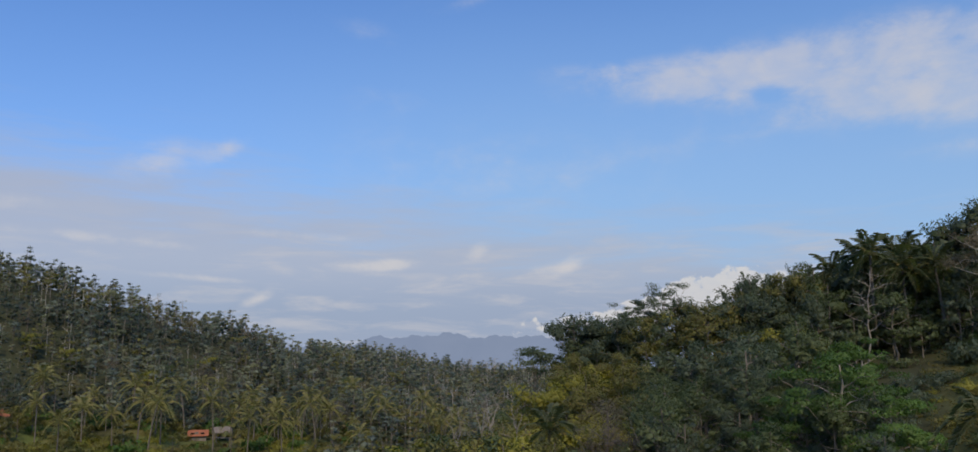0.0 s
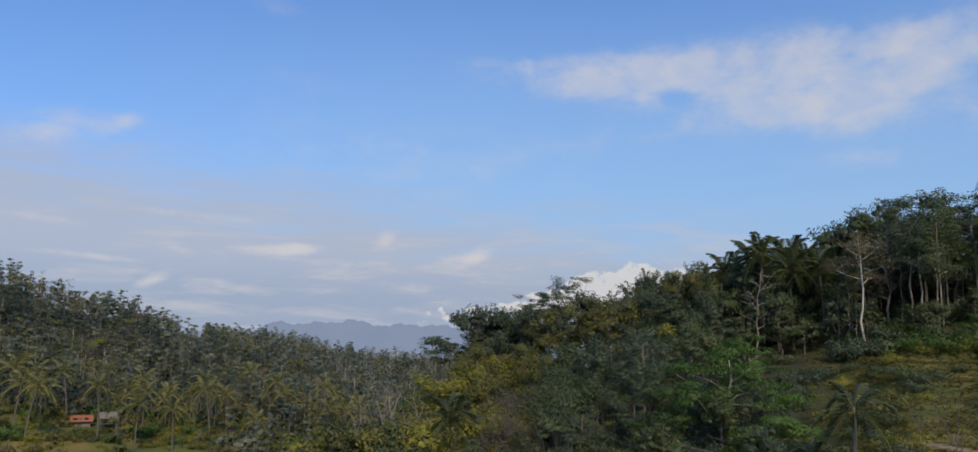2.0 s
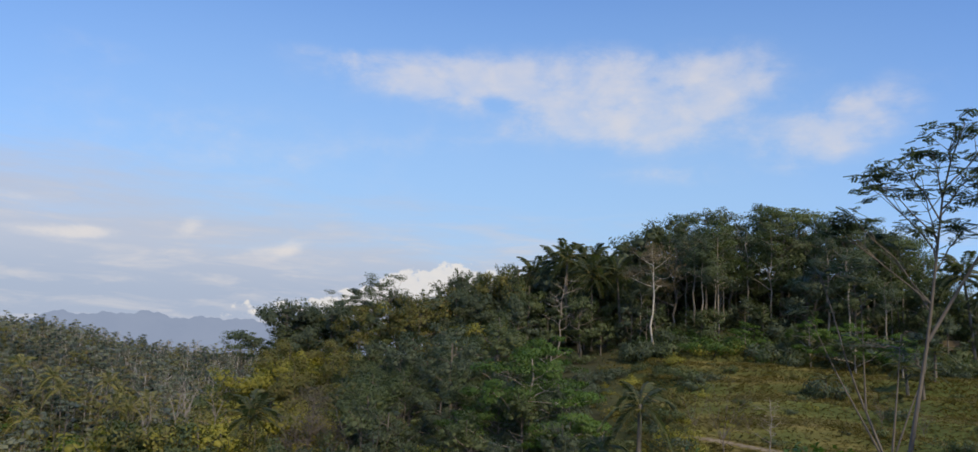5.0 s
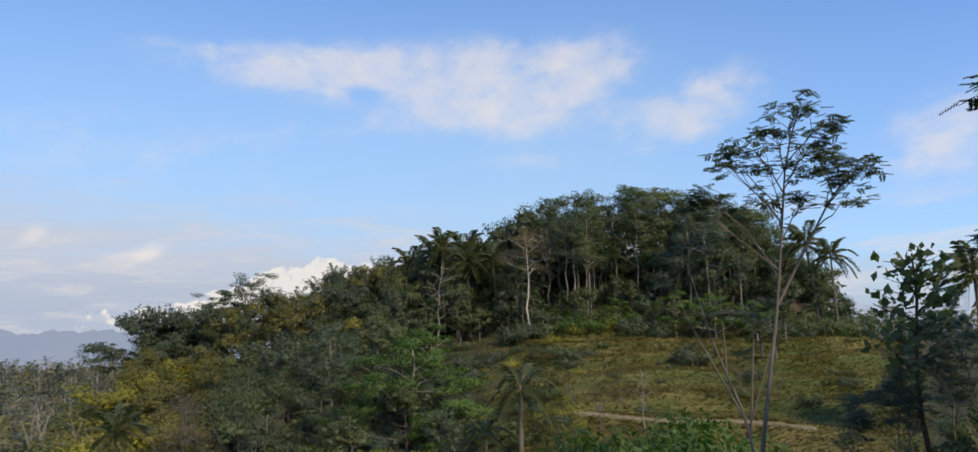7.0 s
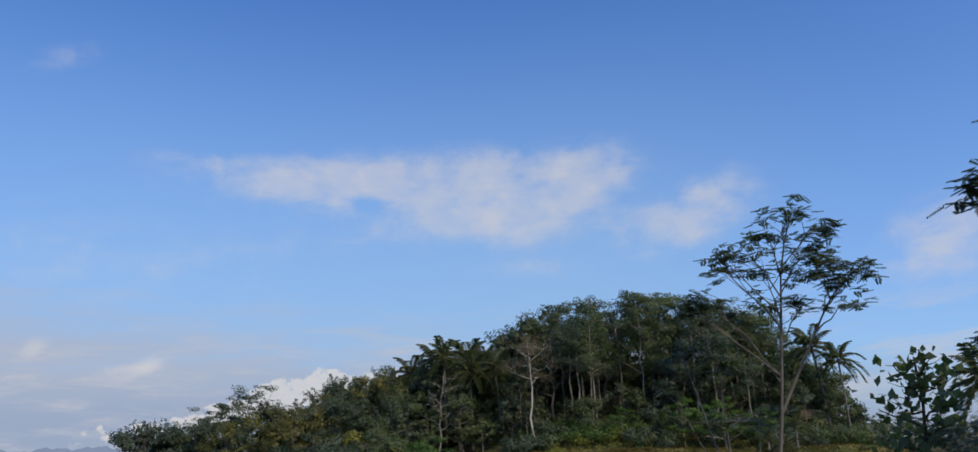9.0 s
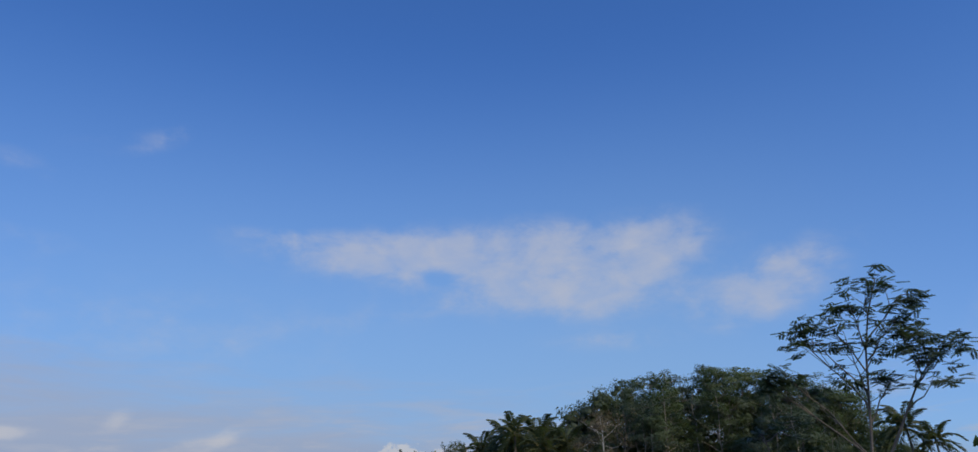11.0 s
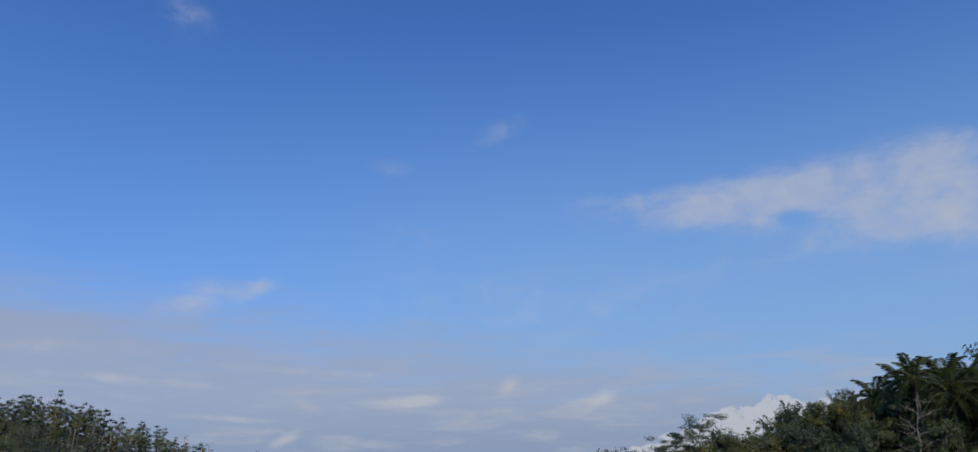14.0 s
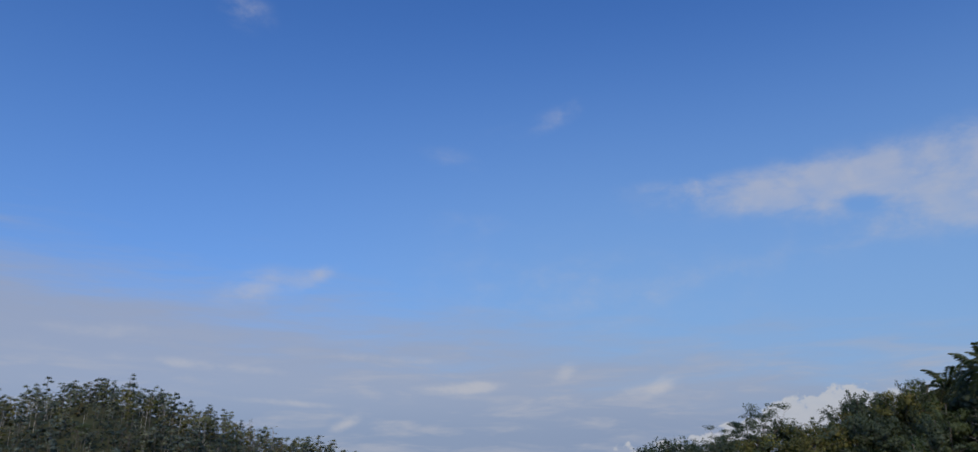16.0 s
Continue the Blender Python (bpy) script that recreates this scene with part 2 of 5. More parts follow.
def ground_material():
    m, t, p, s = shader("ground_cover", 0.95, 0.15)
    geo = node(t, "ShaderNodeNewGeometry")
    at = node(t, "ShaderNodeAttribute")
    at.attribute_name = "grass"
    big, mid, small = (s.noise(geo.outputs["Position"], k, 5.0, 0.6) for k in (0.04, 0.14, 2.2))
    litter = s.mix(mid, (0.05, 0.045, 0.026, 1), (0.045, 0.06, 0.026, 1))
    sward = s.mix(s.step(mid, 0.35, 0.7), (0.135, 0.127, 0.038, 1), (0.212, 0.168, 0.06, 1))
    sward = s.mix(s.math("MULTIPLY", s.step(big, 0.46, 0.6), 0.8), sward, (0.09, 0.13, 0.036, 1))
    sward = s.mix(s.math("MULTIPLY", s.step(small, 0.45, 0.75), 0.16), sward, (0.07, 0.062, 0.024, 1))
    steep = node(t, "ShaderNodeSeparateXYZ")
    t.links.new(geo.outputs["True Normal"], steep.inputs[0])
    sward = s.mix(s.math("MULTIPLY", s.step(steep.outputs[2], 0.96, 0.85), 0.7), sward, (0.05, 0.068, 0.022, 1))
    t.links.new(s.mix(at.outputs["Fac"], litter, sward), p.inputs["Base Color"])
    bn = node(t, "ShaderNodeBump")
    bn.inputs["Strength"].default_value, bn.inputs["Distance"].default_value = 0.35, 0.15
    t.links.new(small, bn.inputs["Height"])
    t.links.new(bn.outputs[0], p.inputs["Normal"])
    return m


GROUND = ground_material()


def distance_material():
    """Hills kilometres off; the blue haze before them is painted as a glow."""
    m, t, p, s = shader("blue_haze_glow", 1.0, 0.0)
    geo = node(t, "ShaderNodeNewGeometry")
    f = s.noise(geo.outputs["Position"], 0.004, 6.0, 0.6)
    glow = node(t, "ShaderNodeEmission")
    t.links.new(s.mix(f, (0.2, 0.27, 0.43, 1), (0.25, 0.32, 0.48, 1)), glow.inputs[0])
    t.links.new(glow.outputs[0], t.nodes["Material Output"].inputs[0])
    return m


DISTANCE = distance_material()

# ---- the lie of the land, about the eye at 0, 0, 0 ----
RADII = np.array([0, 24, 50, 80, 105, 150, 200, 300, 420, 700, 1500, 5000.0])
LAND = {
    -180: (-1.7, -1.7, 0, 2, 3, 4, 4, 4, 4, 0, -30, -90), -90: (-1.7, -6, -10, -10, -8, -4, 2, 10, 15, 0, -40, -90),
    -50: (-1.7, -8, -15, -20, -22, -22, -12, 6, 4, -10, -50, -90), -38: (-1.7, -8, -16, -21, -23, -23, -17, 17, 9, -20, -50, -90),
    -36: (-1.7, -8, -16, -21, -23.5, -23, -16, 21.5, 10, -20, -50, -90), -33: (-1.7, -8, -16, -21, -24, -23, -15, 25, 11, -20, -50, -90), -26: (-1.7, -8, -16, -22, -24, -23, -17, 14.6, 6, -25, -62, -140),
    -20: (-1.7, -8.5, -17, -22, -25, -24, -19, 4.6, 3, -25, -62, -140), -10: (-1.7, -9, -17, -23, -25, -25, -21, -11.5, -6, -28, -62, -140),
    -1: (-1.7, -9, -17, -23, -25, -26, -25, -23, -15.5, -30, -62, -140), 3: (-1.7, -9, -16, -17, -10.5, -21, -27, -26, -17, -30, -62, -140),
    7: (-1.7, -9, -15, -13, -6, -17, -27, -27, -19, -30, -62, -140), 13: (-1.7, -8.5, -14, -10, -2.2, -11, -24, -26, -24, -30, -62, -140),
    19: (-1.7, -8, -12.5, -7.5, -1, -9, -20, -24, -22, -30, -62, -140), 27: (-1.7, -7.5, -10, -2.5, 1.5, -4, -16, -20, -20, -30, -62, -140),
    36: (-1.7, -7, -6.6, -0.9, 6, 1, -12, -16, -18, -30, -62, -140), 45: (-1.7, -7, -6.3, -1.0, 7, 1, -10, -14, -16, -30, -62, -140),
    50: (-1.7, -7, -6.3, -1.2, 4, -3, -10, -12, -15, -30, -62, -140), 57: (-1.7, -7, -6.3, -2.2, -3.5, -7, -8, -5, -10, -30, -62, -140),
    65: (-1.7, -7, -6.3, -3, -5, -8, -8, -3, -8, -30, -62, -140), 90: (-1.7, -6, -6, -4, -5, -8, -8, -8, -12, -30, -62, -140),
    180: (-1.7, -1.7, 0, 2, 3, 4, 4, 4, 4, 0, -30, -90)}
LAND_AZ = np.array(sorted(LAND), float)
LAND_Z = np.array([LAND[int(a)] for a in LAND_AZ])


def smooth(x, a, b):
    x = np.clip((np.asarray(x, float) - a) / (b - a), 0, 1)
    return x * x * (3 - 2 * x)


def sward_at(a, r):
    """1 where the open terraces lie, 0 under trees; a in degrees, r in metres."""
    field = smooth(a, 29, 33) * (1 - smooth(a, 57, 60)) * smooth(r, 40, 46) * (1 - smooth(r, 83, 88))
    plot = smooth(a, -36, -33) * (1 - smooth(a, -14, -10)) * smooth(r, 146, 152) * (1 - smooth(r, 184 + 4 * np.sin(a), 196 + 4 * np.sin(a)))
    return np.maximum(field, plot)


def track_at(a):
    """How far off the dirt track runs."""
    return 53.5 + 0.5 * np.sin((a - 33) * 0.5) - 0.22 * (a - 40)


def land(x, y):
    """Height of the ground at x, y (arrays)."""
    x, y = np.asarray(x, float), np.asarray(y, float)
    r, a = np.hypot(x, y), np.degrees(np.arctan2(x, y))
    i = np.clip(np.searchsorted(LAND_AZ, a) - 1, 0, len(LAND_AZ) - 2)
    w = (a - LAND_AZ[i]) / (LAND_AZ[i + 1] - LAND_AZ[i])
    w = w * w * (3 - 2 * w)
    j = np.clip(np.searchsorted(RADII, r, side="right") - 1, 0, len(RADII) - 2)
    u = np.clip((r - RADII[j]) / (RADII[j + 1] - RADII[j]), 0, 1)
    u = 0.5 * u + 0.5 * u * u * (3 - 2 * u)
    z = (1 - w) * ((1 - u) * LAND_Z[i, j] + u * LAND_Z[i, j + 1]) + w * ((1 - u) * LAND_Z[i + 1, j] + u * LAND_Z[i + 1, j + 1])
    bumps = np.sin(x * 0.19 + 1.3) * np.sin(y * 0.16 + 0.4) + 0.6 * np.sin(x * 0.07 - y * 0.09)
    z = z + bumps * 0.35 * smooth(r, 20, 60)
    g = sward_at(a, r) * (1 - (1 - smooth(np.abs(r - track_at(a)), 0.7, 2.2)) * smooth(a, 32, 34) * (1 - smooth(a, 53, 55)))
    n = (z + 0.35 * np.sin(x * 0.11 + 0.7) + 0.25 * np.sin(x * 0.31 - y * 0.2)) / 1.35
    stepped = z + 1.35 * (np.floor(n) + smooth(n - np.floor(n), 0.6, 1.0) - n)
    return z + g * 0.75 * (stepped - z)


def spot(a, r):
    """The place on the ground a degrees round and r metres off."""
    x, y = r * math.sin(radians(a)), r * math.cos(radians(a))
    return x, y, float(land(x, y))


# ---- mesh helpers ----


def mesh_of(name, verts, faces, material, smooth_faces=False):
    """A mesh from an array of places and one or more arrays of faces."""
    me = bpy.data.meshes.new(name)
    me.from_pydata(np.asarray(verts, float), [], [tuple(q) for f in (faces if isinstance(faces, (list, tuple)) else [faces]) for q in np.asarray(f).tolist()])
    me.materials.append(material)
    if smooth_faces:
        me.polygons.foreach_set("use_smooth", [True] * len(me.polygons))
    me.update()
    return me


def tri_mesh(name, verts, tris, material):
    """Like mesh_of, for very many triangles."""
    me = bpy.data.meshes.new(name)
    verts, tris = np.asarray(verts, np.float32), np.asarray(tris, np.int32)
    me.vertices.add(len(verts))
    me.vertices.foreach_set("co", verts.ravel())
    me.loops.add(tris.size)
    me.loops.foreach_set("vertex_index", tris.ravel())
    me.polygons.add(len(tris))
    me.polygons.foreach_set("loop_start", np.arange(0, tris.size, 3, dtype=np.int32))
    me.materials.append(material)
    me.update(calc_edges=True)
    return me


def soft_mesh(name, verts, tris, normals, material):
    """Foliage whose leaves are shaded by the way that their clump faces."""
    me = tri_mesh(name, verts, tris, material)
    me.polygons.foreach_set("use_smooth", [True] * len(me.polygons))
    me.normals_split_custom_set_from_vertices(np.asarray(normals, np.float32))
    return me


def unit(v):
    return v / (np.linalg.norm(v, axis=-1, keepdims=True) + 1e-9)


def joined_soft(pieces):
    """Several (verts, tris, normals) as one."""
    v, t = joined([p[:2] for p in pieces])
    return v, t, np.concatenate([p[2] for p in pieces])


def joined(pieces):
    """Several (verts, tris) as one."""
    vs, ts, n = [], [], 0
    for v, t in pieces:
        vs.append(v)
        ts.append(np.asarray(t) + n)
        n += len(v)
    return np.concatenate(vs), np.concatenate(ts)


def tube(line, r0, r1, sides=6):
    """A tapering round limb along a line of places."""
    line = np.asarray(line, float)
    n = len(line)
    d = np.gradient(line, axis=0)
    d /= np.linalg.norm(d, axis=1)[:, None] + 1e-9
    ref = np.where(np.abs(d[:, 2:]) < 0.9, [[0, 0, 1.0]], [[1.0, 0, 0]])
    u = np.cross(d, ref)
    u /= np.linalg.norm(u, axis=1)[:, None] + 1e-9
    v = np.cross(d, u)
    rad = np.linspace(r0, r1, n)[:, None, None]
    a = np.linspace(0, 2 * np.pi, sides, endpoint=False)[None, :, None]
    ring = line[:, None] + rad * (np.cos(a) * u[:, None] + np.sin(a) * v[:, None])
    i, j = np.meshgrid(np.arange(n - 1), np.arange(sides), indexing="ij")
    p, q = (i * sides + j).ravel(), (i * sides + (j + 1) % sides).ravel()
    t = np.concatenate([np.stack([p, q, q + sides], 1), np.stack([p, q + sides, p + sides], 1)])
    return ring.reshape(-1, 3), t


def leaves(rng, places, size, up=0.6, aspect=0.5, vary=0.45, out=None):
    """A folded, pointed leaf spray at each place, turned to the outside of its clump."""
    n = len(places)
    nor = rng.normal(size=(n, 3)) * 0.55
    if out is not None:
        nor += 0.8 * out
    nor[:, 2] += up
    nor /= np.linalg.norm(nor, axis=1)[:, None] + 1e-9
    d = np.cross(nor, rng.normal(size=(n, 3)))
    d /= np.linalg.norm(d, axis=1)[:, None] + 1e-9
    s = np.cross(d, nor)
    length = size * (1 + vary * rng.uniform(-1, 1, (n, 1)))
    wide = length * aspect
    v = np.stack([places - d * length / 2, places + s * wide / 2 - nor * wide * 0.2, places + d * length / 2 - nor * length * 0.12, places - s * wide / 2 - nor * wide * 0.2], 1)
    b = np.arange(n)[:, None] * 4
    return v.reshape(-1, 3), np.concatenate([b + [[0, 1, 2]], b + [[0, 2, 3]]])


def sprays(rng, places, size, out, up=0.35, aspect=0.6, vary=0.45, even=0.8):
    """A small pointed spray of leaves at each place, facing roughly the way out of the crown."""
    n = len(places)
    out = unit(out)
    nor = unit(out + rng.normal(size=(n, 3)) * 0.6 + np.array([0, 0, up]))
    d = unit(np.cross(nor, rng.normal(size=(n, 3))))
    s = np.cross(d, nor)
    long = size * (1 + vary * rng.uniform(-1, 1, (n, 1)))
    wide = long * aspect
    v = np.stack([places - d * long / 2 - s * wide / 2, places - d * long / 2 + s * wide / 2, places + d * long / 2 - nor * long * 0.15], 1)
    soft = unit(even * out + (1.25 - even) * nor + np.array([0, 0, 0.15]))
    return v.reshape(-1, 3), np.arange(3 * n).reshape(-1, 3), np.repeat(soft, 3, axis=0)


def clump_places(rng, centres, radius, count, squash=0.7):
    """Places strewn in clumps, denser towards their skin."""
    out, ways = [], []
    for c in centres:
        p = rng.normal(size=(count, 3))
        p /= np.linalg.norm(p, axis=1)[:, None] + 1e-9
        p *= radius * rng.uniform(0.65, 1.25) * rng.uniform(0.25, 1.0, (count, 1)) ** 0.5
        p[:, 2] *= squash
        out.append(c + p)
        ways.append(p / radius)
    return np.concatenate(out), np.concatenate(ways)


def blob(rng, centre, half, lumps=0.25, rounds=1):
    """The dense inside of a crown: a lumpy ball."""
    bm = bmesh.new()
    bmesh.ops.create_icosphere(bm, subdivisions=rounds, radius=1.0)
    v = np.array([p.co[:] for p in bm.verts])
    t = np.array([[q.index for q in f.verts] for f in bm.faces])
    bm.free()
    v *= 1 + lumps * rng.uniform(-1, 1, (len(v), 1))
    return v * np.asarray(half) + np.asarray(centre), t


def wander(rng, a, b, n, wob):
    """A slightly crooked line from a to b."""
    t = np.linspace(0, 1, n)[:, None]
    line = np.asarray(a) * (1 - t) + np.asarray(b) * t
    off = rng.normal(size=(n, 3)) * wob
    off[0] = off[-1] = 0
    return line + off


def part(name, mesh, parent, label=""):
    ob = new(name, mesh)
    ob.parent = parent
    return tagged(ob, label)


def thing(name, m, label, category, group="", kind=""):
    ob = new(name)
    ob.matrix_world = m
    return tagged(ob, label, category, group, kind)


def tree_model(seed, height, spread, bole, limbs=9, clumps=26, clump=1.0, per=55, size=0.38, squash=0.7, flat=0.0, lean=0.0, sub=2, girth=0.02, sides=6, up=0.6, aspect=0.5, dome=1.0, core=0.0, wob=0.012, limb=0.42):
    """Trunk, limbs and crown (verts, tris each) of a broadleaved tree that stands at 0, 0, 0."""
    rng = np.random.default_rng(seed)
    top = np.array([lean * height, lean * 0.5 * height, height * (0.9 if flat < 0.5 else 0.82)])
    stem = wander(rng, (0, 0, -0.4), top, 8, height * wob)
    r0 = height * girth
    trunk = tube(stem, r0, r0 * 0.25, sides)
    wood, tips = [], []
    for k in range(limbs):
        h = bole + (1 - bole) * (k + 0.3) / limbs * 0.9
        i = min(int(h * 7), 6)
        f = h * 7 - i
        base = stem[i] * (1 - f) + stem[min(i + 1, 7)] * f
        ang = k * 2.4 + rng.uniform(-0.4, 0.4)
        v = (h - bole) / (1 - bole + 1e-6)
        reach = spread * (1 - dome * 0.75 * v ** 1.6) * rng.uniform(0.7, 1.1)
        if flat:
            end_z = height * (1 - 0.22 * flat * rng.uniform(0, 1.6) * (1 - v * 0.6))
        else:
            end_z = base[2] + reach * rng.uniform(0.25, 0.8)
        end = np.array([base[0] + math.cos(ang) * reach, base[1] + math.sin(ang) * reach, min(end_z, height)])
        line = wander(rng, base, end, 5, reach * 0.05)
        wood.append(tube(line, r0 * limb * (1.1 - 0.6 * v), r0 * 0.08, max(sides - 2, 3)))
        tips.append(end)
        for _ in range(sub):
            f2 = rng.uniform(0.4, 0.85)
            b2 = line[int(f2 * 4)]
            e2 = b2 + np.array([rng.normal(), rng.normal(), rng.uniform(0.1, 0.9)]) * reach * 0.38
            if flat:
                e2[2] = end[2] + rng.uniform(-0.3, 0.3)
            wood.append(tube(wander(rng, b2, e2, 3, reach * 0.03), r0 * 0.16, r0 * 0.04, 3))
            tips.append(e2)
    tips.append(top)
    tips = np.array(tips)
    crown = None
    if clumps:
        pick = tips[rng.integers(0, len(tips), clumps)] + rng.normal(size=(clumps, 3)) * clump * np.array([0.6, 0.6, 0.35])
        at, out = clump_places(rng, pick, clump, per * 2, squash)
        mid = pick.mean(axis=0) - np.array([0, 0, 0.12 * height])
        crown = sprays(rng, at, size * 0.72, 0.65 * out + 0.6 * (at - mid) / spread, up * 0.6, aspect * 1.15)
        if core:
            cores = [(c, blob(rng, c - (c - mid) * 0.12, (clump * core, clump * core, clump * core * 0.75))) for c in pick]
            crown = joined_soft([crown] + [(v, t, unit(0.65 * (v - c) / clump + 0.6 * (v - mid) / spread)) for c, (v, t) in cores])
    return trunk, joined(wood), crown


def tree_thing(name, model, bark, leaf, label, category="tree", group="", trunk_label="", crown_label=""):
    """A tree at 0, 0, 0: trunk, limbs and crown are its parts. Kept far below ground until copied."""
    ob = thing(name, Matrix.Identity(4), label, category, group)
    part("trunk", tri_mesh("trunk", *model[0], bark), ob, trunk_label)
    part("branchwork", tri_mesh("branchwork", *model[1], bark), ob)
    if model[2]:
        part("crown", soft_mesh("crown", *model[2], leaf), ob, crown_label)
    return ob


RIDGE = np.array([(1.0, -3.6), (3.0, -2.4), (4.4, -1.0), (5.4, 1.0), (6.4, 2.5), (7.4, 2.2), (9.1, 2.5), (10.4, 2.3), (12.2, 2.8), (14.4, 3.3), (16.6, 3.3), (17.9, 3.8), (18.9, 4.6), (20.5, 4.5),
                  (21.7, 4.8), (22.9, 5.2), (24.5, 5.6), (25.4, 6.7), (27.2, 7.2), (30.6, 7.5), (31.7, 8.2), (33.0, 9.1), (34.4, 9.1), (35.3, 10.0), (38.0, 9.9), (40.0, 9.3), (40.7, 10.7),
                  (42.5, 10.3), (45.0, 9.7), (47.0, 9.2), (49.0, 8.4), (50.7, 7.8), (51.6, 5.8), (54.4, 3.2), (55.7, 0.5), (57.0, -0.5)]).T


def brow(a):
    """Height in degrees of the wood's outline above eye level."""
    return float(np.interp(a, *RIDGE))


class Kind:
    """A kind of tree: its first copy is placed like all the others."""

    def __init__(self, make):
        self.make, self.first, self.spare = make, None, None

    def tall(self):
        """How high a copy of scale 1 rises."""
        if self.spare is None:
            self.spare = self.make()
            self.height = max(o.matrix_local.translation.z + np.quantile([v.co.z for v in o.data.vertices], 0.985) for o in self.spare.children)
        return self.height

    def to(self, a, r, top):
        """Scale at which it ends top degrees above eye level."""
        return (r * math.tan(radians(top)) - spot(a, r)[2]) / self.tall()

    def plant(self, a, r, scale=1.0, turn=0.0, sink=0.15, label="", lean=0.0, xyz=None, group=None, free=False):
        x, y, z = xyz or spot(a, r)
        self.tall()
        if not free and 1 < a < 57 and 80 < r < 122 and isinstance(scale, (int, float)):
            # nothing in the wood stands out of its outline by chance
            scale = max(min(scale, self.to(a, r, brow(a) - 0.55 * abs(math.sin(turn * 7.3 + a * 5)))), 0.25)
        m = pose(x, y, z - sink, lean, 0, turn)
        if self.first is None:
            ob = self.first = self.spare
            ob.matrix_world = m
        else:
            ob = copy_thing(self.first, m)
        ob.scale = (scale,) * 3 if isinstance(scale, (int, float)) else scale
        if label:
            ob["label"] = label
        if group:
            ob["group"] = group
        return ob


# ---- ground and distance ----


def build_ground():
    azs = np.radians(np.concatenate([np.arange(-180, -60, 4.0), np.arange(-60, 28, 0.8), np.arange(28, 62, 0.4), np.arange(62, 76, 0.8), np.arange(76, 180, 4.0)]))
    rs = np.concatenate([np.arange(1.5, 40, 2.0), np.arange(40, 92, 0.4), np.arange(92, 200, 3.0), np.geomspace(200, 4950, 60)])
    A, Rr = np.meshgrid(azs, rs)
    x, y = Rr * np.sin(A), Rr * np.cos(A)
    v = np.stack([x, y, land(x, y)], -1).reshape(-1, 3)
    n, m = len(azs), len(rs)
    i, j = np.meshgrid(np.arange(m - 1), np.arange(n), indexing="ij")
    p, q = (i * n + j).ravel(), (i * n + (j + 1) % n).ravel()
    t = np.concatenate([np.stack([p, p + n, q + n], 1), np.stack([p, q + n, q], 1)])
    c = len(v)
    v = np.concatenate([v, [[0, 0, -1.7]]])
    k = np.arange(n)
    t = np.concatenate([t, np.stack([np.full(n, c), k, (k + 1) % n], 1)])
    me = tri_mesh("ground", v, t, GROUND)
    g = me.attributes.new("grass", "FLOAT", "POINT")
    g.data.foreach_set("value", np.append(sward_at(np.degrees(A), Rr).ravel(), 0).astype(np.float32))
    me.polygons.foreach_set("use_smooth", [True] * len(me.polygons))
    tagged(new("ground", me), "rolling earth slopes with terraced grass and forest litter", "ground", kind="structure")


def ridge_line(a):
    """Height in degrees of the blue mountain above eye level."""
    n = np.sin(a * 2.1 + 0.5) * 0.1 + np.sin(a * 5.3) * 0.05 + np.sin(a * 11.0 + 2) * 0.03
    main = 1.05 * np.exp(-np.abs((a + 3.3) / 1.1) ** 1.5) * 0.32
    return 0.72 * smooth(a, -10.6, -8.3) * (1 - 0.5 * smooth(a, 4, 9)) + main + 0.1 * np.exp(-((a - 1.9) / 1.2) ** 2) + n * smooth(a, -10.5, -8)


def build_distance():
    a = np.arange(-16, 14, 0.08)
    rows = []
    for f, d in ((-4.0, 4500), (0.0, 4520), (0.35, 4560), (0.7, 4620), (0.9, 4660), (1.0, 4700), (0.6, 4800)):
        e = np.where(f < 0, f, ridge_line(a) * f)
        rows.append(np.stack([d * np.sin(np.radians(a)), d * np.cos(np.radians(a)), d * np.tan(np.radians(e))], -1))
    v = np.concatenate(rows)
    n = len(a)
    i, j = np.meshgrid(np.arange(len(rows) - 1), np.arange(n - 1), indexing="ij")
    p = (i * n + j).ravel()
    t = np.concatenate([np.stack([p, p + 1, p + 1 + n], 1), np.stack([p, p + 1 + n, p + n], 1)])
    tagged(new("backdrop", tri_mesh("backdrop", v, t, DISTANCE)), "far mountain range, its blue haze painted as a glow", "mountain", kind="structure")


def build_path():
    """A pale dirt track along the foot of the terraces."""
    a = np.linspace(33.5, 52.5, 120)
    r = track_at(a)
    v = []
    for side in (-0.3, -0.12, 0.12, 0.3):
        rr = r + side + 0.12 * np.sin(a * 9 + side * 7)
        x, y = rr * np.sin(np.radians(a)), rr * np.cos(np.radians(a))
        v.append(np.stack([x, y, land(x, y) + (0.08 if abs(side) < 0.2 else 0.03)], -1))
    n = len(a)
    i, j = np.meshgrid(np.arange(3), np.arange(n - 1), indexing="ij")
    p = (i * n + j).ravel()
    t = np.concatenate([np.stack([p, p + n, p + n + 1], 1), np.stack([p, p + n + 1, p + 1], 1)])
    tagged(new("path", tri_mesh("path", np.concatenate(v), t, PATH_DIRT)), "pale dirt track along the grassy terraces", "path", kind="structure")


build_ground()
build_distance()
build_path()
# ---- kinds of trees ----


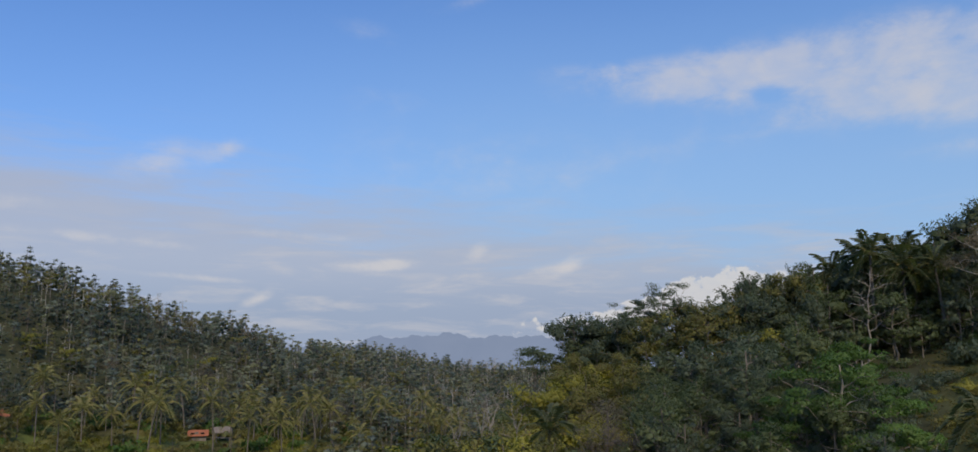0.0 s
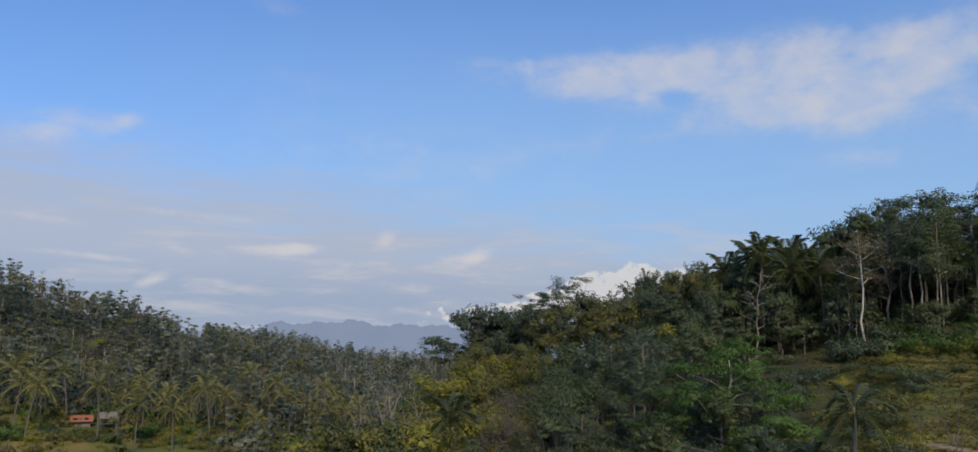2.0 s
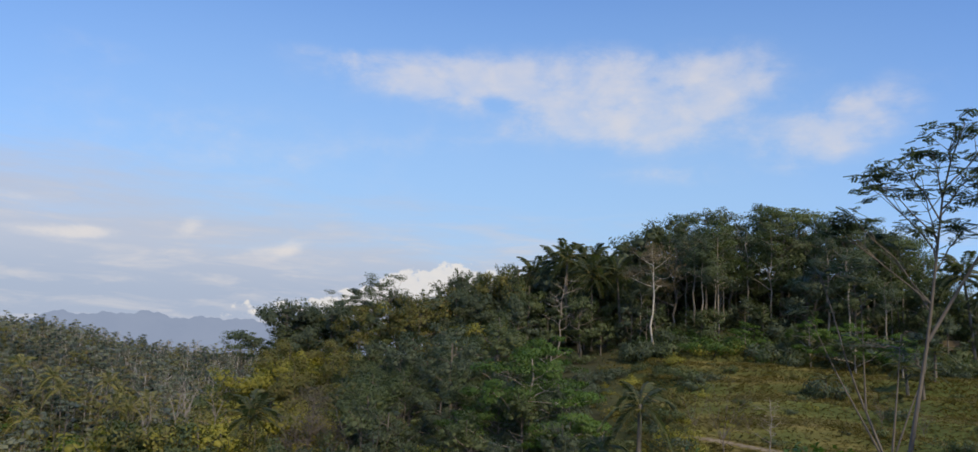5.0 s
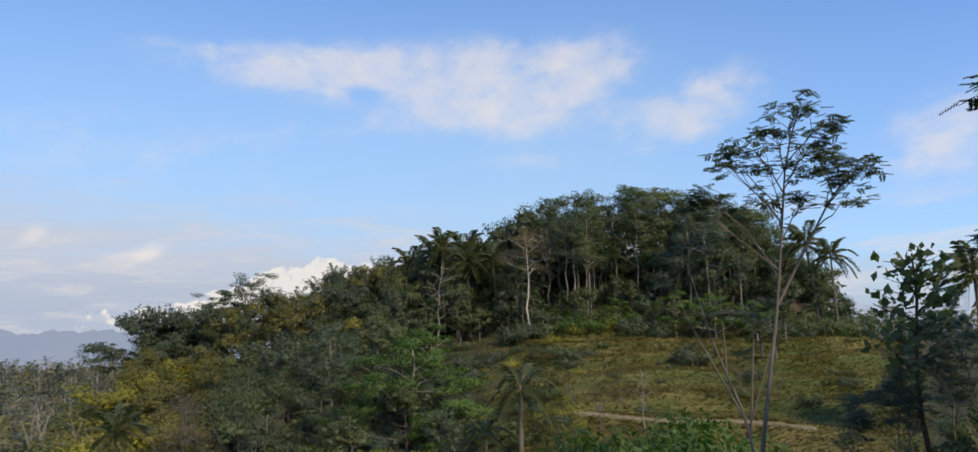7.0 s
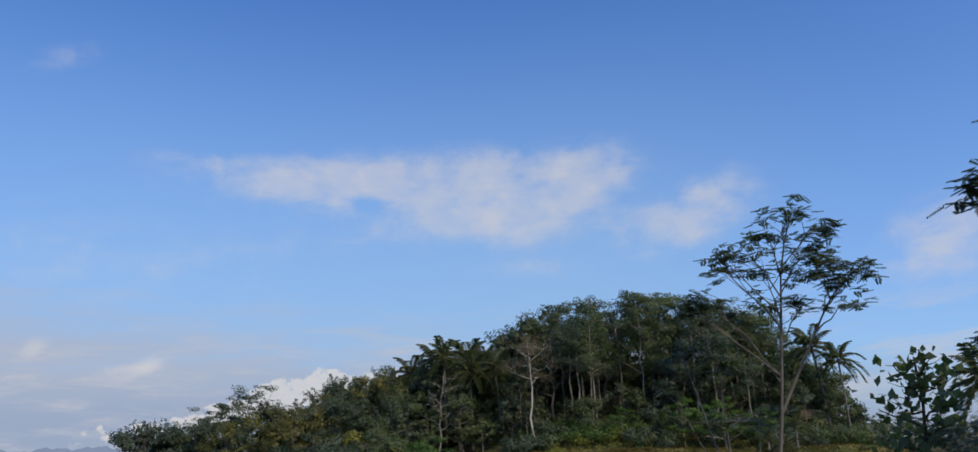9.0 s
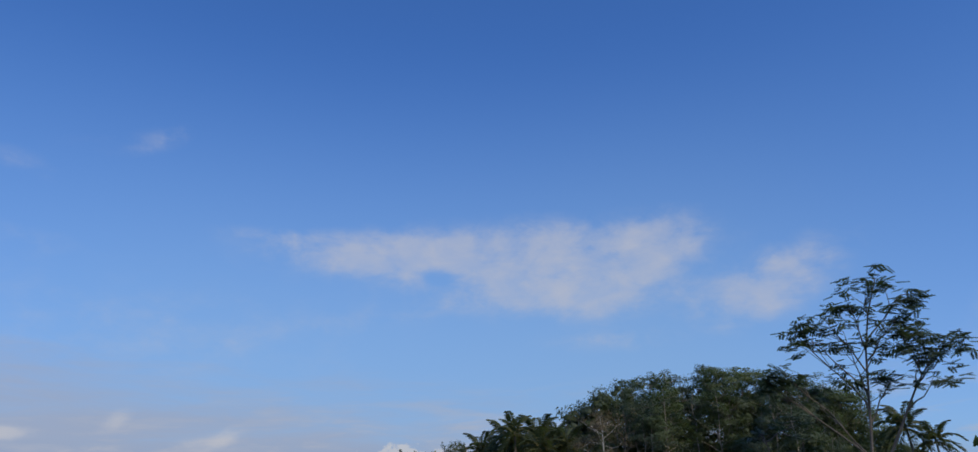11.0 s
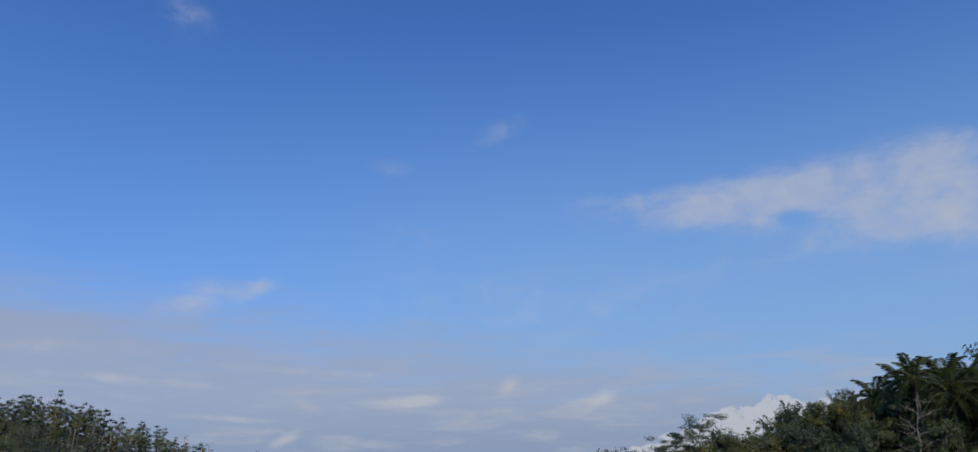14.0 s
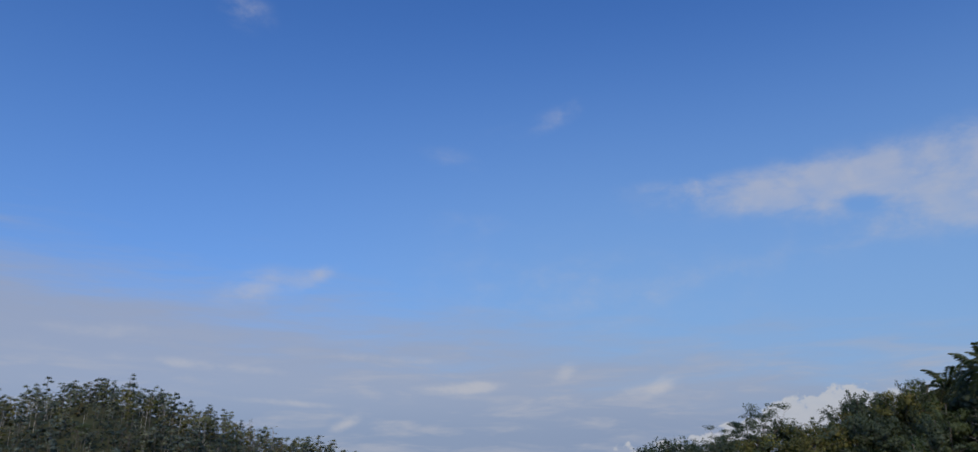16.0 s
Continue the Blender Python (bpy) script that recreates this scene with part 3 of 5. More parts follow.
def broad(seed, leaf, label, name="broadleaf_tree", **shape):
    return Kind(lambda: tree_thing(name, tree_model(seed, **shape), BARK_GREY, leaf, label, group="trees on the wooded hill"))


ROUND = dict(height=10, spread=3.4, bole=0.3, clumps=58, clump=0.82, per=34, size=0.3, core=0.34)
WIDE = dict(height=9, spread=4.2, bole=0.28, clumps=58, clump=0.86, per=34, size=0.3, core=0.34, squash=0.6)
TALL = dict(height=13, spread=2.5, bole=0.42, limbs=10, clumps=40, clump=0.85, per=46, size=0.3, girth=0.008, dome=0.6, wob=0.006)
BACK = dict(height=10, spread=3.4, bole=0.2, clumps=48, clump=1.0, per=24, size=0.36, core=0.42)
NEAR = dict(height=10, spread=3.4, bole=0.22, limbs=11, clumps=64, clump=0.8, per=60, size=0.21, core=0.34)
UMBRELLA = dict(height=13, spread=3.8, bole=0.62, limbs=9, clumps=40, clump=0.95, per=40, size=0.32, squash=0.35, flat=1.0, girth=0.009, dome=0.3, up=1.2, wob=0.006)
BARE = dict(height=9, spread=2.8, bole=0.35, limbs=11, clumps=0, sub=6, girth=0.0115, dome=0.7)

woods_dark = [broad(11, LEAF_DARK, "dense dark-green broadleaved tree on the hillside", **ROUND), broad(12, LEAF_DARK, "broad dark-green tree with a heavy crown", **WIDE),
              broad(13, LEAF_MID, "mid-green rounded tree on the hillside", **ROUND), broad(14, LEAF_MID, "mid-green spreading tree on the hillside", **WIDE)]
woods_olive = [broad(15, LEAF_OLIVE, "olive-green sunlit tree on the slope", **ROUND), broad(16, LEAF_YELLOW, "yellow-green sunlit tree on the slope", **WIDE),
               broad(17, LEAF_OLIVE, "olive-green tree with an open crown", **TALL)]
woods_tall = [Kind(lambda: tree_thing("slender_tree", tree_model(21, **TALL), BARK_PALE, LEAF_DARK, "tall slender tree with a pale bare trunk", group="trees on the wooded hill")),
              Kind(lambda: tree_thing("slender_tree", tree_model(22, **TALL), BARK_PALE, LEAF_MID, "tall slender tree with a pale trunk and thin crown", group="trees on the wooded hill"))]
woods_flat = [Kind(lambda: tree_thing("umbrella_tree", tree_model(23, **UMBRELLA), BARK_PALE, LEAF_DARK, "flat-topped tree with feathery layered crown", group="trees on the wooded hill")),
              Kind(lambda: tree_thing("umbrella_tree", tree_model(24, **UMBRELLA), BARK_GREY, LEAF_MID, "flat-topped green tree with thin crown", group="trees on the wooded hill"))]
woods_near = [broad(25, LEAF_DARK, "dense dark-green leafy tree on the near slope", **NEAR), broad(26, LEAF_DARK, "dark-green bushy tree on the near slope", **NEAR), broad(27, LEAF_MID, "mid-green leafy tree on the near slope", **NEAR)]
woods_back = [broad(19, LEAF_DARK, "dense dark-green tree behind the brow of the hill", **BACK), broad(20, LEAF_MID, "dense green tree behind the brow of the hill", **BACK)]
pale_stem = Kind(lambda: tree_thing("pale_stemmed_tree", tree_model(28, height=13, spread=2.3, bole=0.52, limbs=9, clumps=36, clump=0.8, per=44, size=0.25, limb=0.22, girth=0.0105, dome=0.5, wob=0.008, sides=7), BARK_PALE, LEAF_DARK,
                                    "tall tree with a straight whitish stem and small crown", group="pale-stemmed trees at the edge of the wood", trunk_label="smooth whitish bark"))
bare_tree = Kind(lambda: tree_thing("bare_tree", tree_model(31, **BARE), BARK_PALE, None, "leafless pale tree with many thin branches"))
twig_tree = Kind(lambda: tree_thing("twiggy_bare_tree", tree_model(36, height=10, spread=3.2, bole=0.25, limbs=12, clumps=46, clump=0.95, per=70, size=0.5, aspect=0.07, sub=5, girth=0.012), BARK_GREY, TWIG_GREY,
                                    "leafless grey tree with a rounded crown of fine twigs", crown_label="fine grey leafless twigs"))


def forked(seed, height, fork, spread, limbs, bark, label, girth=0.0105):
    """A leafless tree whose stem breaks up into rising limbs and twigs."""
    rng = np.random.default_rng(seed)
    base = np.array([0.02 * height, 0, fork * height])
    stem = wander(rng, (0, 0, -0.4), base, 6, height * 0.006)
    wood = []
    for k in range(limbs):
        ang = k * 2.4 + rng.uniform(-0.4, 0.4)
        out = spread * rng.uniform(0.3, 1.0)
        start = stem[-1] if k < limbs * 0.6 else stem[-2]
        end = start + np.array([math.cos(ang) * out, math.sin(ang) * out, (1 - fork) * height * rng.uniform(0.55, 1.0)])
        line = wander(rng, start, end, 7, height * 0.012)
        wood.append(tube(line, height * girth * 0.5, height * girth * 0.1, 5))
        for _ in range(8):
            i = rng.integers(2, 7)
            b = line[min(i, 6)]
            e = b + np.array([rng.normal() * 0.3 + math.cos(ang) * 0.35, rng.normal() * 0.3 + math.sin(ang) * 0.35, rng.uniform(0.2, 0.8)]) * (1 - fork) * height * 0.3
            wood.append(tube(wander(rng, b, e, 4, 0.05), height * girth * 0.15, height * girth * 0.05, 3))

    def make():
        ob = thing("forked_bare_tree", Matrix.Identity(4), label, "tree")
        part("trunk", tri_mesh("trunk", *tube(stem, height * girth, height * girth * 0.6, 7), bark), ob)
        part("branchwork", tri_mesh("branchwork", *joined(wood), bark), ob)
        return ob
    return Kind(make)


white_bare = forked(35, 14, 0.78, 1.3, 6, BARK_PALE, "leafless white tree with forked limbs above the valley", 0.0058)
pale_fork = forked(37, 7, 0.25, 2.6, 8, BARK_GREY, "leafless grey shrubby tree with spreading limbs", 0.0085)
dry_tree = Kind(lambda: tree_thing("dry_tree", tree_model(32, height=9, spread=2.8, bole=0.35, limbs=11, clumps=18, clump=0.9, per=18, size=0.26, sub=4, girth=0.014), BARK_GREY, LEAF_BROWN,
                                   "nearly bare tree with sparse brownish leaves"))
white_tree = Kind(lambda: tree_thing("white_trunk_tree", tree_model(33, height=14, spread=3.4, bole=0.6, limbs=9, clumps=46, clump=0.85, per=60, size=0.22, limb=0.24, girth=0.0115, dome=0.5), BARK_WHITE, LEAF_BROWN,
                                     "tall tree with smooth white trunk and thin brownish crown", trunk_label="smooth white bark"))
fresh_tree = Kind(lambda: tree_thing("fresh_green_tree", tree_model(34, height=8, spread=4.0, bole=0.2, limbs=12, clumps=50, clump=0.85, per=100, size=0.23, squash=0.4), BARK_PALE, LEAF_FRESH,
                                     "bright green tree with layered leafy branches"))


def bush_model(seed, size, leaf, label, name="bush", card=0.3, count=14, apart=False):
    rng = np.random.default_rng(seed)
    c = rng.normal(size=(count, 3)) * np.array([0.55, 0.55, 0.3]) * size
    c[:, 2] = np.abs(c[:, 2]) + 0.25 * size
    at, out = clump_places(rng, c, 0.42 * size, 50, 0.8)
    crown = sprays(rng, at, card * 0.74, 0.6 * out + 0.5 * (at - c.mean(axis=0)) / size)
    wood = [tube(wander(rng, (0, 0, -0.3), p, 4, 0.05), 0.035 * size, 0.01 * size, 4) for p in c[:7]]

    def make():
        ob = thing(name, Matrix.Identity(4), label, "bush", "undergrowth on the hill")
        for stem in wood if apart else [joined(wood)]:
            part("stem" if apart else "branchwork", tri_mesh("stem", *stem, BARK_BROWN), ob)
        part("foliage", soft_mesh("foliage", *crown, leaf), ob)
        return ob
    return Kind(make)


bushes = [bush_model(41, 1.6, LEAF_DARK, "dark leafy bush under the trees"), bush_model(42, 1.8, LEAF_MID, "green bush at the edge of the wood"),
          bush_model(43, 1.5, LEAF_OLIVE, "olive-green bush on the slope")]
yellow_bush = bush_model(44, 1.5, LEAF_YELLOW, "yellow-leaved shrub on the near slope", "yellow_shrub", 0.22)
thicket = bush_model(49, 1.6, LEAF_DARK, "dense dark thicket at the back of the wood", "thicket")
valley_shrub = bush_model(50, 1.8, LEAF_OLIVE, "olive-yellow shrub on the valley floor", "valley_shrub", 0.38, 11)
fresh_bush = bush_model(45, 1.7, LEAF_FRESH, "fresh green leafy shrub on the near slope", "green_shrub", 0.26)


def frond_mesh(seed, length, droop, rise, name="frond", leaflets=28, leaf_len=0.9, leaf=LEAF_PALM):
    """A feathered palm leaf that grows from 0, 0, 0 along +x."""
    rng = np.random.default_rng(seed)
    t = np.linspace(0, 1, 9)
    line = np.stack([length * t * (1 - 0.18 * t), 0 * t, length * (rise * t - droop * t ** 2.2)], 1)
    pieces = [tube(line, 0.05, 0.012, 4)]
    u = np.linspace(0.12, 0.99, leaflets)
    base = np.stack([np.interp(u, t, line[:, k]) for k in range(3)], 1)
    for side in (-1, 1):
        long = leaf_len * np.sin(np.pi * (0.12 + 0.8 * u)) ** 0.6 * rng.uniform(0.8, 1.1, leaflets)
        d = np.stack([0.55 + 0 * u, side * (0.8 + 0 * u), -0.35 - 0.5 * rng.uniform(0, 1, leaflets)], 1)
        d /= np.linalg.norm(d, axis=1)[:, None]
        w = np.array([0.1, 0, 0.0])
        tip, mid = base + d * long[:, None], base + d * long[:, None] * 0.5
        v = np.stack([base - w * 0.5, mid + w, tip, mid - w], 1).reshape(-1, 3)
        b = np.arange(leaflets)[:, None] * 4
        pieces.append((v, np.concatenate([b + [[0, 1, 2]], b + [[0, 2, 3]]])))
    return tri_mesh(name, *joined(pieces), leaf)


FROND_SHAPES = ((51, 3.4, 0.62, 0.75), (52, 3.6, 0.9, 0.55), (53, 3.5, 1.05, 0.2), (54, 3.2, 0.8, -0.1))
FRONDS = [frond_mesh(*f) for f in FROND_SHAPES]
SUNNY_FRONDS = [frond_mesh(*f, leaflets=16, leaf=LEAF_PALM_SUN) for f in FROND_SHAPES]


def nut_mesh():
    bm = bmesh.new()
    bmesh.ops.create_icosphere(bm, subdivisions=1, radius=0.13)
    me = bpy.data.meshes.new("coconut")
    bm.to_mesh(me)
    bm.free()
    me.materials.append(LEAF_OLIVE)
    return me


NUT = nut_mesh()


def palm_make(seed, height, lean, label, size=1.0, count=19, nuts=True, fronds=FRONDS):
    def make():
        rng = np.random.default_rng(seed)
        ob = thing("coconut_palm", Matrix.Identity(4), label, "palm tree", "coconut palms on the hill")
        t = np.linspace(0, 1, 12)
        line = np.stack([lean * height * t ** 1.7, 0 * t, -0.3 + (height + 0.3) * t], 1)
        pieces = [tube(line, 0.17, 0.11, 7), tube([(0, 0, -0.3), (0, 0, 0.1), (0, 0, 0.5)], 0.28, 0.17, 7)]
        part("trunk", tri_mesh("trunk", *joined(pieces), BARK_GREY), ob, "ringed grey palm trunk")
        for k in range(count):
            v = k / (count - 1)
            mesh = fronds[min(int(v * 4), 3)]
            f = part("frond", mesh, ob)
            f.matrix_local = pose(lean * height, 0, height - 0.05 - 0.2 * v, 0, -42 * (1 - v) ** 1.5 + rng.uniform(-6, 6), k * 137.5 + rng.uniform(-12, 12)) @ Matrix.Scale(size * rng.uniform(0.88, 1.1), 4)
        for ang in np.linspace(0, 5.2, 6) if nuts else ():
            part("coconut", NUT, ob).matrix_local = pose(lean * height + 0.24 * math.cos(ang), 0.24 * math.sin(ang), height - 0.35)
        return ob
    return Kind(make)


palms = [palm_make(61, 9.5, 0.08, "coconut palm with drooping fronds among the trees"), palm_make(62, 11, 0.03, "tall coconut palm with a straight trunk"),
         palm_make(63, 8, -0.12, "leaning coconut palm with ragged fronds")]
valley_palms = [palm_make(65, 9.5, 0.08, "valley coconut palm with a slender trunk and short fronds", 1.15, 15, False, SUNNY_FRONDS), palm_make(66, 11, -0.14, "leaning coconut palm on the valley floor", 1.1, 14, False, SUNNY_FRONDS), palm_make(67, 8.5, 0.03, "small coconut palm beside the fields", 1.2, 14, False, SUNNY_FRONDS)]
young_palm = palm_make(64, 5.0, 0.03, "young palm with upright fronds on the near slope", 0.68, 13)

# ---- hill in front: named trees first ----
GROVE = "palms on the brow"
for k, (a, r, top) in enumerate([(25.6, 96, 11.0), (26.7, 92, 11.2), (27.6, 98, 11.4), (28.6, 90, 9.0), (29.4, 97, 10.8), (30.7, 91, 9.2), (53.2, 88, 9.3), (54.4, 87, 7.6), (24.3, 99, 9.8)]):
    kind = palms[k % 3]
    kind.plant(a, r, scale=(top - spot(a, r)[2]) / (9.5, 11, 8)[k % 3] * 0.93, turn=k * 77, group=GROVE, free=True)
young_palm.plant(32.1, 45, 1.0, 30)
young_palm.plant(29.6, 47, 0.7, 140)
young_palm.plant(10.6, 70, 1.1, 200)
for a, r, s in ((49.4, 73, 0.85), (51.0, 76, 0.9), (50.3, 70, 0.75), (44.5, 70.5, 0.6)):
    young_palm.plant(a, r, (s, s, 0.6 * s), a * 40, label="low young palm on the grassy terrace")
white_tree.plant(32.9, 84.5, white_tree.to(32.9, 84.5, 7.7), 20)
for k, (a, r, top) in enumerate(((41.8, 96, 9.9), (44.8, 88, 9.0), (46.1, 85.5, 7.6), (47.6, 95, 7.4), (36.5, 88, 8.0), (37.4, 88.5, 7.2), (35.9, 90, 8.6), (48.3, 85, 5.2), (39.6, 93, 8.8))):
    pale_stem.plant(a, r, pale_stem.to(a, r, top), k * 63, free=True)
woods_near[1].plant(28.7, 50, (0.24, 0.24, 0.5), 40, label="narrow tree hung with dark creepers")
bare_tree.plant(26.2, 86, 1.15, 10, lean=6, label="leafless white tree leaning in front of the palms")
bare_tree.plant(32.6, 86, 0.6, 80, label="small leafless forked tree beside the white trunk")
for a, r, top, turn in ((37.9, 51, -1.6, 50), (36.0, 56, -2.8, 210), (39.6, 57, -3.6, 120), (47.8, 62, -1.8, 300), (50.2, 60, -2.6, 20), (42.6, 66, -2.6, 75)):
    pale_fork.plant(a, r, pale_fork.to(a, r, top), turn, label="small leafless shrub tree on the grassy terrace")
bare_tree.plant(41.0, 50, 0.5, 130, label="thin leafless sapling on the grassy terrace")
bare_tree.plant(14.5, 84, 0.9, 60)


def reach(a, r, top, tall):
    """Scale at which a tree of that height ends so many degrees above eye level."""
    return (r * math.tan(radians(top)) - spot(a, r)[2]) / tall


for a, r, top, turn in ((-0.8, 68, -2.9, 20), (0.2, 66, -2.6, 120), (2.2, 67, -3.4, 220), (-2.4, 70, -3.9, 300)):
    white_bare.plant(a, r, reach(a, r, top, 14), turn)
twig_tree.plant(8.6, 62, 1.0, 0)
twig_tree.plant(10.4, 60, 0.7, 100)
for kind, a, r, top, tall in ((woods_dark[0], 6.4, 104, 2.6, 10), (woods_dark[1], 8.4, 104, 2.3, 9.4), (woods_dark[0], 7.3, 101, 1.6, 10), (woods_olive[1], 5.0, 84, -2.0, 9), (woods_olive[1], 7.6, 90, -0.7, 9),
                              (woods_olive[1], 6.7, 74, -4.2, 9), (woods_olive[1], 6.1, 86, -1.4, 9), (palms[1], 4.3, 64, -5.0, 12), (woods_near[2], 12.4, 58, -3.2, 10), (woods_near[0], 14.0, 57, -4.4, 10), (pale_fork, 12.4, 55, -3.9, 7),
                              (pale_fork, 17.6, 68, -2.2, 7), (woods_olive[1], 3.0, 72, -5.0, 9), (woods_olive[0], -0.6, 63, -5.2, 10), (woods_dark[2], 1.0, 61, -5.8, 10), (woods_olive[1], 2.4, 62, -5.4, 9), (woods_dark[3], -2.2, 64, -5.2, 9.4), (woods_olive[1], -3.8, 66, -5.4, 9), (woods_olive[0], 1.0, 74, -4.6, 10)):
    kind.plant(a, r, reach(a, r, top, tall), a * 67)
dry_tree.plant(34.6, 90, 1.3, 120)
fresh_tree.plant(24.3, 56, 1.22, 0)
fresh_tree.plant(21.9, 60, 0.9, 130)
fresh_tree.plant(27.2, 54, 0.85, 250)
fresh_tree.plant(25.6, 63, 1.0, 50)
for a, r, s in ((36.5, 82, 0.8), (38.5, 83, 0.9), (41, 83.5, 0.7), (43.5, 84, 0.6), (34.6, 80, 0.5)):
    yellow_bush.plant(a, r, s, a * 50)
for a, r, s in ((17.4, 40, 0.62), (19.6, 41, 0.66), (22.0, 42, 0.6), (15.2, 43, 0.6)):
    woods_olive[1].plant(a, r, s, a * 50, label="low tree with yellow-orange leaves on the near slope", group="low trees on the near slope")
for a, r, s in ((39.8, 33, 1.6), (42.0, 32, 1.8), (44.2, 34, 1.75), (37.9, 35, 1.45), (46.3, 32, 1.55), (41.0, 36, 1.6), (43.2, 36, 1.6), (45.4, 36, 1.5), (48.0, 31, 1.2)):
    fresh_bush.plant(a, r, s, a * 50, group="shrubs on the near slope")
for a, r, top in ((46.4, 80.5, 2.4), (49.2, 79.5, 1.7), (43.6, 82.5, 2.6), (39.4, 84, 2.2)):
    fresh_tree.plant(a, r, fresh_tree.to(a, r, top), a * 31, label="layered bright green tree at the foot of the wood")
# scrub at the edge of the terraces
srng = np.random.default_rng(77)
for k in range(56):
    a, r = srng.uniform(28.5, 36), srng.uniform(43, 80)
    (bushes[2], bushes[1], yellow_bush, bushes[0])[k % 4].plant(a, r, srng.uniform(0.35, 0.85), srng.uniform(0, 360), group="scrub by the terraces")
for k in range(46):
    (bushes[2], bushes[0], yellow_bush, bushes[1])[k % 4].plant(srng.uniform(34, 56), srng.uniform(56, 84), srng.uniform(0.2, 0.62), srng.uniform(0, 360), group="scrub by the terraces")
bushes[0].plant(44.7, 70, 1.1, 0, label="dark round bush alone on the terrace")

# ---- the wood on the hill ----
rng = np.random.default_rng(5)
taken = [(25.6, 96), (26.7, 92), (28.6, 90), (30.7, 91), (33.5, 87), (54.4, 87), (26.2, 86)]
for r in np.arange(50, 101, 4.6):
    step = math.degrees(4.3 / r)
    for a in np.arange(0.5, 58, step):
        a2, r2 = a + rng.uniform(-0.42, 0.42) * step, r + rng.uniform(-1.9, 1.9)
        open_field = a2 > 29.5 - (86 - r2) * 0.02 and r2 < 86.5
        if open_field or (a2 > 55.0 and r2 < 120) or (a2 < 3 and r2 > 112) or a2 > 57 or (a2 < 31 and r2 > 111) or any(abs(a2 - p) * r2 * 0.0175 < 2 and abs(r2 - q) < 3 for p, q in taken):
            continue
        u = rng.uniform()
        back = r2 > 84
        # the sunlit end of the hill is painted with olive and yellow leaves
        if a2 < 12:
            pool = woods_olive if u < (0.85 if a2 < 10 and r2 < 95 else 0.25) else woods_dark[2:] if u < 0.7 else woods_dark
        elif a2 < 31:
            pool = woods_dark if u < 0.84 else woods_olive if u < 0.96 else woods_flat if back else woods_dark
        else:
            pool = woods_dark if u < (0.42 if r2 < 97 else 0.7) else woods_tall if u < 0.97 else woods_flat
            if r2 > 100 and pool is woods_dark:
                pool = woods_back
        if r2 < 72 and a2 > 9 and u < 0.9:
            pool = woods_near
        if r2 > 97 and pool is woods_dark:
            pool = woods_back
        kind = pool[rng.integers(len(pool))]
        s = rng.uniform(0.76, 1.04) * (0.8 if r2 < 62 else 1.0) * (1.06 if a2 > 34 else 1.0)
        if not back and a2 > 29:
            continue
        if 22.5 < a2 < 31 and r2 < 85:
            # low growth below the palms, so that their trunks stand free
            s = min(s, (-0.02 * r2 - spot(a2, r2)[2]) / 10.5)
            if s < 0.3:
                bushes[rng.integers(3)].plant(a2, r2, rng.uniform(0.6, 1.0), rng.uniform(0, 360))
                continue
            kind = woods_near[rng.integers(3)] if r2 < 68 else woods_dark[rng.integers(4)]
        kind.plant(a2, r2, s, rng.uniform(0, 360))
# the trees that make the outline of the wood
for a in np.arange(6.3, 51, 1.05):
    r = rng.uniform(95, 102) if a > 9 else rng.uniform(100, 104)
    u = rng.uniform()
    pool = woods_dark[:2] if a < 9 else (woods_olive if u < 0.3 else woods_dark) if a < 24 else woods_back if a < 35 else woods_tall if u < 0.75 else woods_flat
    kind = pool[rng.integers(len(pool))]
    low = 0.9 if 24.5 < a < 31 else 0.0
    kind.plant(a, r, kind.to(a, r, brow(a) + (0.1 if a < 17.5 else 0.45 if a < 24 else 0.3) - low - rng.uniform(0, 0.5)), rng.uniform(0, 360), free=True)
# dense trees that close the wood behind
for a in np.arange(31, 52, 1.5):
    kind = woods_back[rng.integers(2)]
    kind.plant(a, 104, kind.to(a, 104, brow(a) - rng.uniform(1.2, 2.4)), rng.uniform(0, 360), free=True)
# thicket that closes the wood behind its trunks
for r, gap in ((104, 1.25), (107.5, 1.4)):
    for a in np.arange(22, 54.5, gap):
        thicket.plant(a + rng.uniform(-0.4, 0.4), r + rng.uniform(-1, 1), rng.uniform(1.8, 2.7), rng.uniform(0, 360))
for a in np.arange(22.5, 34, 1.3):
    woods_back[rng.integers(2)].plant(a, 103 + rng.uniform(-2, 2), reach(a, 103, np.interp(a, [22, 26, 30, 34], [5.0, 6.8, 7.4, 9.0]), 10.5), rng.uniform(0, 360))
# undergrowth between the trunks along the brow
for r in (87, 90, 94, 98, 103):
    for a in np.arange(23, 55.5, 2.1):
        a2, r2 = a + rng.uniform(-0.9, 0.9), r + rng.uniform(-1.5, 1.5)
        if rng.uniform() < 0.5:
            woods_back[rng.integers(2)].plant(a2, r2, rng.uniform(0.4, 0.62) * (1.0 if r2 < 92 else 1.35), rng.uniform(0, 360))
        else:
            bushes[rng.integers(2)].plant(a2, r2, rng.uniform(1.0, 1.7), rng.uniform(0, 360))
